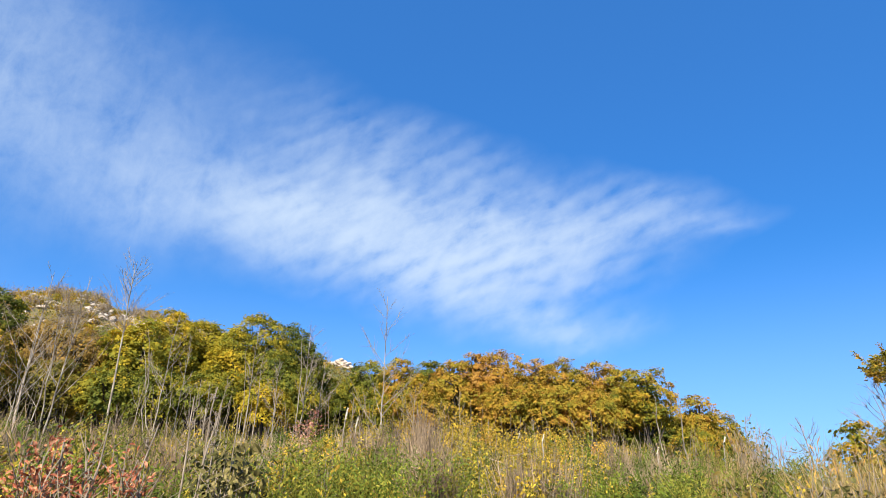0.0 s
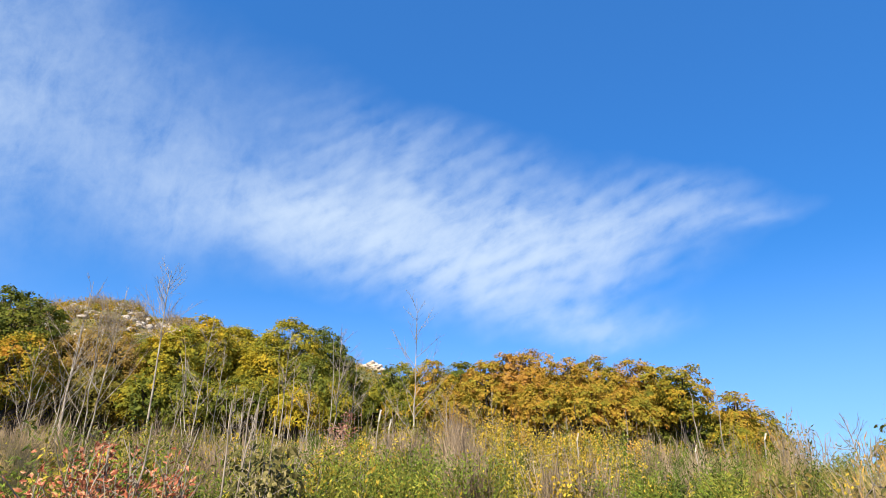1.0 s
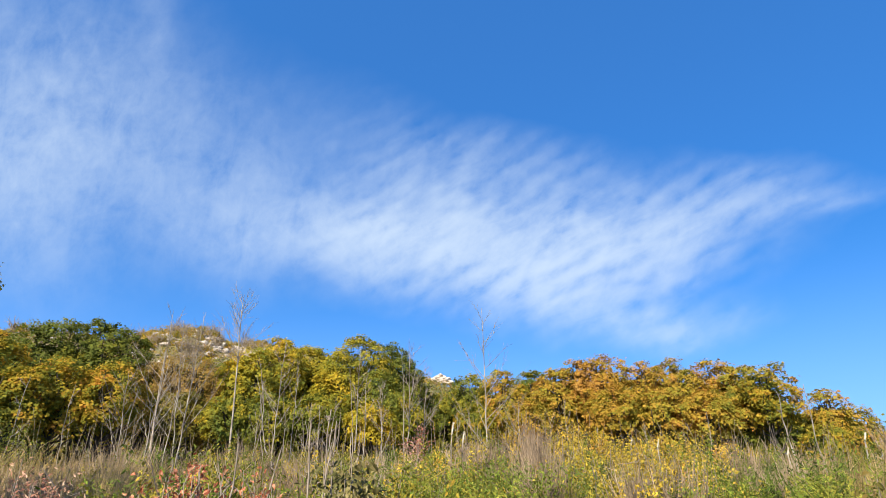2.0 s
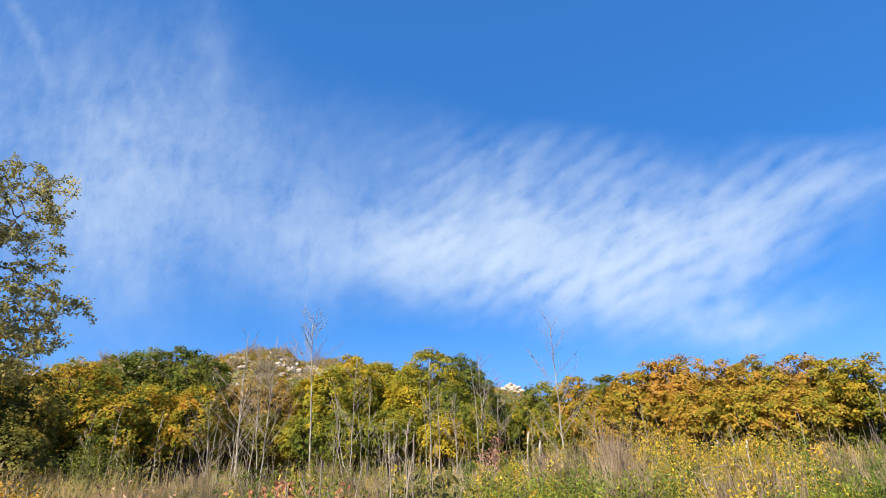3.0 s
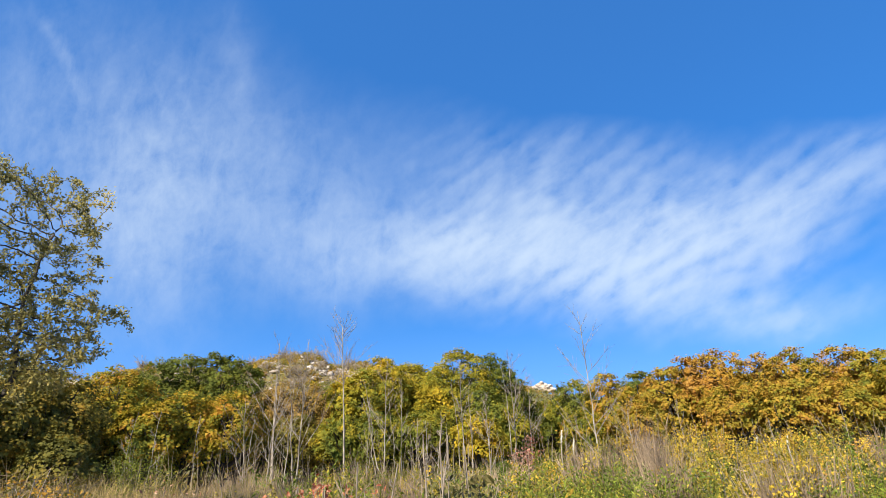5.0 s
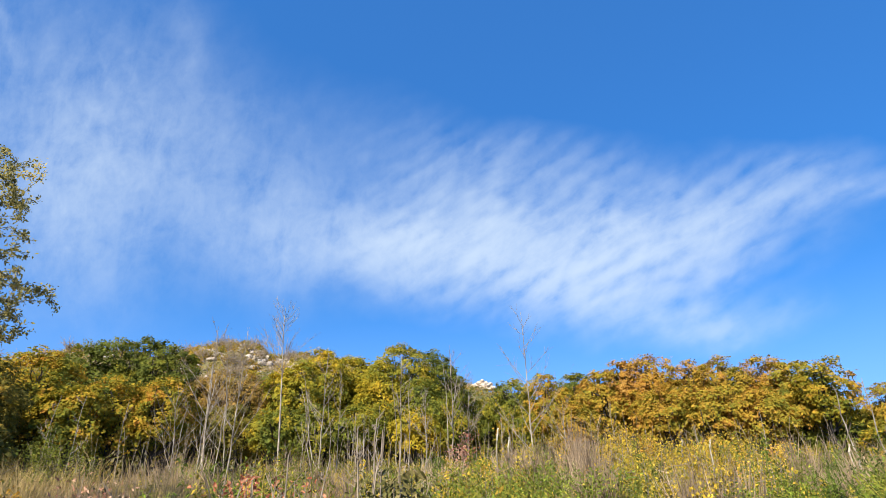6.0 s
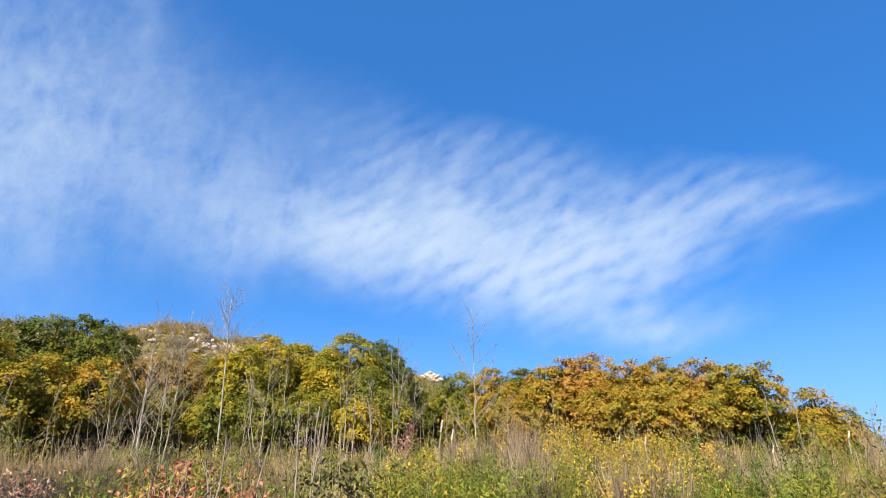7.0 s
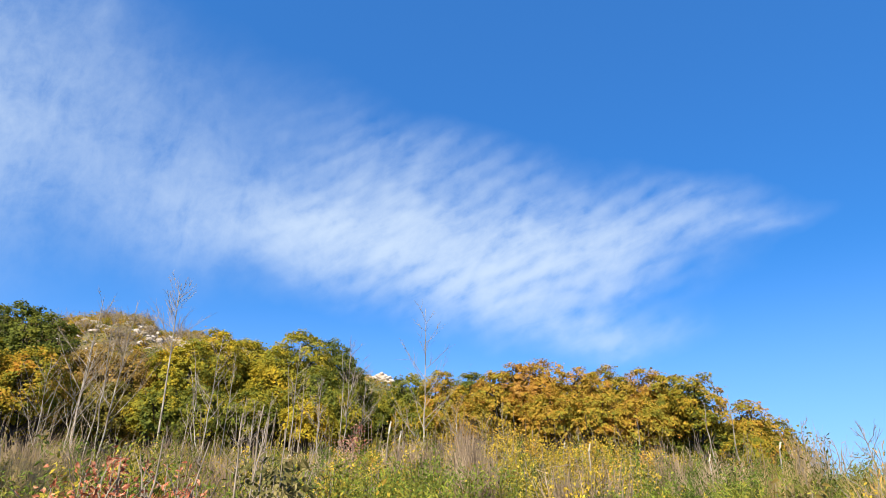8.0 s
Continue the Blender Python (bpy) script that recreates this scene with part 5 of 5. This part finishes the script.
# ---- the rocky ridge ----
def rock_mesh(name, seed, flat, levels=3, rough=0.32, mat="rock"):
    """An angular boulder: a ball cut by random planes and roughened."""
    rng = np.random.default_rng(seed)
    bm = bmesh.new()
    bmesh.ops.create_icosphere(bm, subdivisions=levels, radius=1.0)
    cuts = unit(rng.normal(size=(9, 3)))
    depth = rng.uniform(0.55, 0.85, 9)
    for v in bm.verts:
        p = np.array(v.co)
        for c, d in zip(cuts, depth):
            over = p @ c - d
            if over > 0:
                p = p - c * over * 0.9
        q = Vector(p * 1.7 + seed)
        p = p * (1 + rough * 0.5 * noise.noise(q) + rough * 0.25 * noise.noise(q * 2.7))
        v.co = (p[0], p[1], p[2] * flat)
    me = bpy.data.meshes.new(name)
    bm.to_mesh(me)
    bm.free()
    me.materials.append(M[mat])
    return me


ROCKS = [rock_mesh("boulder", 800 + i, f, 2) for i, f in enumerate((0.6, 0.75, 0.5, 0.9, 0.65))]
rng = np.random.default_rng(81)
for i in range(230):
    if i >= 190:
        yaw, far, size = rng.uniform(-32, -26), rng.uniform(86, 100), rng.uniform(0.25, 0.62)
    elif i < 150:
        yaw, far = rng.uniform(-38, -24.5), 100 - 24 * rng.random()
        size = rng.uniform(0.18, 0.45) if i % 8 else rng.uniform(0.45, 0.75)
    else:
        yaw, far, size = rng.uniform(-52, -36), rng.uniform(96, 103), rng.uniform(0.25, 0.6)
    ob = new("boulder", ROCKS[i % 5])
    ob.location = spot(yaw, far, size * 0.3)
    ob.rotation_euler = (rng.normal(0, 0.15), rng.normal(0, 0.15), rng.uniform(0, 6.28))
    ob.scale = (size * rng.uniform(0.9, 1.5), size * rng.uniform(0.8, 1.2), size)
    tagged(ob, "pale weathered boulder on the ridge", "rock", "boulders on the ridge")


def build_rubble(n, lo, hi, near, far, smallest, largest, seed, label):
    """A slope of broken stones, too many to count."""
    rng = np.random.default_rng(seed)
    stones = []
    for k in range(6):
        me = rock_mesh("stone", 840 + k, (0.55, 0.7, 0.45, 0.8, 0.6, 0.5)[k], 1)
        v = np.empty(len(me.vertices) * 3)
        me.vertices.foreach_get("co", v)
        stones.append((v.reshape(-1, 3), np.array([list(p.vertices) for p in me.polygons])))
        bpy.data.meshes.remove(me)
    verts, faces, at = [], [], 0
    for k in range(n):
        v, f = stones[k % 6]
        size = smallest + (largest - smallest) * rng.random() ** 2.2
        a, c, t = rng.uniform(0, 6.28), rng.uniform(0.8, 1.5), rng.normal(0, 0.2)
        p = v * (size * c, size, size)
        p = np.column_stack([p[:, 0], p[:, 1], p[:, 2] + t * p[:, 0]])
        p = np.column_stack([p[:, 0] * math.cos(a) - p[:, 1] * math.sin(a), p[:, 0] * math.sin(a) + p[:, 1] * math.cos(a), p[:, 2]])
        verts.append(p + np.array(spot(rng.uniform(lo, hi), rng.uniform(near, far), size * 0.2)))
        faces.append(f + at)
        at += len(v)
    tagged(new("rubble", mesh_from("rubble", np.concatenate(verts), np.concatenate(faces), M["rock"])), label, "rocks", kind="stuff")


build_rubble(600, -31.6, -25, 85, 102, 0.12, 0.58, 86, "pale broken stones strewn over the ridge")
build_rubble(80, -38, -32, 82, 103, 0.18, 0.7, 87, "scattered pale stones among scrub on the ridge")
build_rubble(60, -52, -38, 90, 103, 0.2, 0.7, 88, "scattered pale stones along the far ridge")
CRAG = rock_mesh("rock_summit", 830, 0.8, 4, 0.7, "sunlit_white_rock")
for i, (yaw, far, size, lift) in enumerate(((-9.6, 103, 1.2, 1.25), (-9.0, 103, 1.05, 1.0), (-10.2, 103, 0.95, 0.8), (-8.5, 103, 0.8, 0.6), (-9.4, 102, 0.7, 0.6), (-8.9, 102, 0.6, 0.4))):
    ob = new("rock_summit", CRAG)
    ob.location = spot(yaw, far, lift)
    ob.rotation_euler.z = i * 1.7
    ob.scale = (size, size, size * 0.75)
    tagged(ob, "white rock summit, coloured paler for the sun on it, between the trees", "rock", "white summit rocks")


def build_ridge_shrub(yaw, far, tall, palette, seed, bare):
    rng = np.random.default_rng(seed)
    foot = spot(yaw, far, -0.1)
    root = thing("ridge_shrub", foot, "leafless grey-brown shrub on the rocky ridge" if bare else "small autumn-coloured shrub on the rocky ridge", "shrub", "shrubs on the ridge")
    wood = Tubes(3)
    tips = []
    for k in range(18 if bare else 6):
        a, e = rng.uniform(0, 6.28), rng.uniform(0.5, 1.4)
        end = np.array((math.cos(a) * math.cos(e), math.sin(a) * math.cos(e), math.sin(e))) * tall * rng.uniform(0.6, 1.05)
        path = crooked(rng, (0, 0, 0), end, 5, 0.05)
        wood.add(path, np.linspace(0.05, 0.02, 5))
        tips.append(end)
        if bare:
            for q in range(3):
                wood.add(crooked(rng, path[2 + q % 3], path[2 + q % 3] + rng.normal(0, 0.25 * tall, 3) + (0, 0, 0.2 * tall), 3, 0.03), np.linspace(0.025, 0.015, 3))
    part_mesh("stem", wood.mesh("stem", M["twig"]), root)
    leaves = Leaves(rng)
    n = 60 if bare else 300
    t = np.array(tips)[rng.integers(0, len(tips), n)]
    at = t * rng.uniform(0.45, 1.0, (n, 1)) + rng.normal(0, 0.18 * tall, (n, 3))
    at[:, 2] = np.abs(at[:, 2])
    size = rng.uniform(0.12, 0.26, n)
    leaves.add(at, rng.normal(size=(n, 3)), rng.normal(0, 0.6, (n, 3)) + (0, -0.4, 0.7), size, size * 0.8)
    part_mesh("foliage", leaves.mesh("foliage", M[palette]), root)


rng = np.random.default_rng(82)
for i in range(170):
    bare = i % 5 in (0, 3)
    yaw = rng.uniform(-52, -22) if i < 60 else rng.uniform(-38, -25)
    build_ridge_shrub(yaw, rng.uniform(92, 104.5) if i < 60 else rng.uniform(78, 103), rng.uniform(0.8, 1.7) * (1.15 if bare else 0.8), ("brown", "gold", "brown", "olive", "mixed")[i % 5] if not bare else "brown", 900 + i, bare)


def build_hill_scrub(palette, n, per, tall, seed, label, lo=-54, hi=-5, near=46):
    """Low scrub and dry grass that covers the far slope."""
    rng = np.random.default_rng(seed)
    a, d = np.radians(rng.uniform(lo, hi, n)), near + (106 - near) * rng.random(n) ** 0.6
    c = np.column_stack([d * np.sin(a), d * np.cos(a)])
    r = np.repeat(rng.uniform(0.2, 0.6, n), per)
    c = np.repeat(c, per, 0) + rng.normal(0, 1, (n * per, 2)) * r[:, None]
    at = np.column_stack([c, land(c[:, 0], c[:, 1]) + rng.uniform(-0.05, 1.0, len(c)) * tall * r * 2])
    leaves = Leaves(rng)
    size = rng.uniform(0.15, 0.38, len(c))
    leaves.add(at, rng.normal(size=at.shape) * (1, 1, 0.5) + (0, 0, 0.6), rng.normal(0, 0.5, at.shape) + (0, -0.6, 0.6), size, size * 0.5)
    tagged(new("hill_scrub", leaves.mesh("hill_scrub", M[palette])), label, "scrub", kind="stuff")


build_hill_scrub("weed_brown", 1500, 8, 0.4, 83, "low brown scrub and dry grass on the far slope")
build_hill_scrub("olive", 1200, 18, 0.9, 84, "patches of olive scrub on the far slope")
build_hill_scrub("gold", 420, 20, 0.9, 85, "patches of golden scrub on the far slope")
build_hill_scrub("gold", 100, 34, 1.3, 89, "golden brush on the shoulder of the ridge", -37.2, -32.4, 88)
build_hill_scrub("brown", 110, 24, 0.9, 90, "dull brown brush among the stones of the ridge", -37, -25, 84)
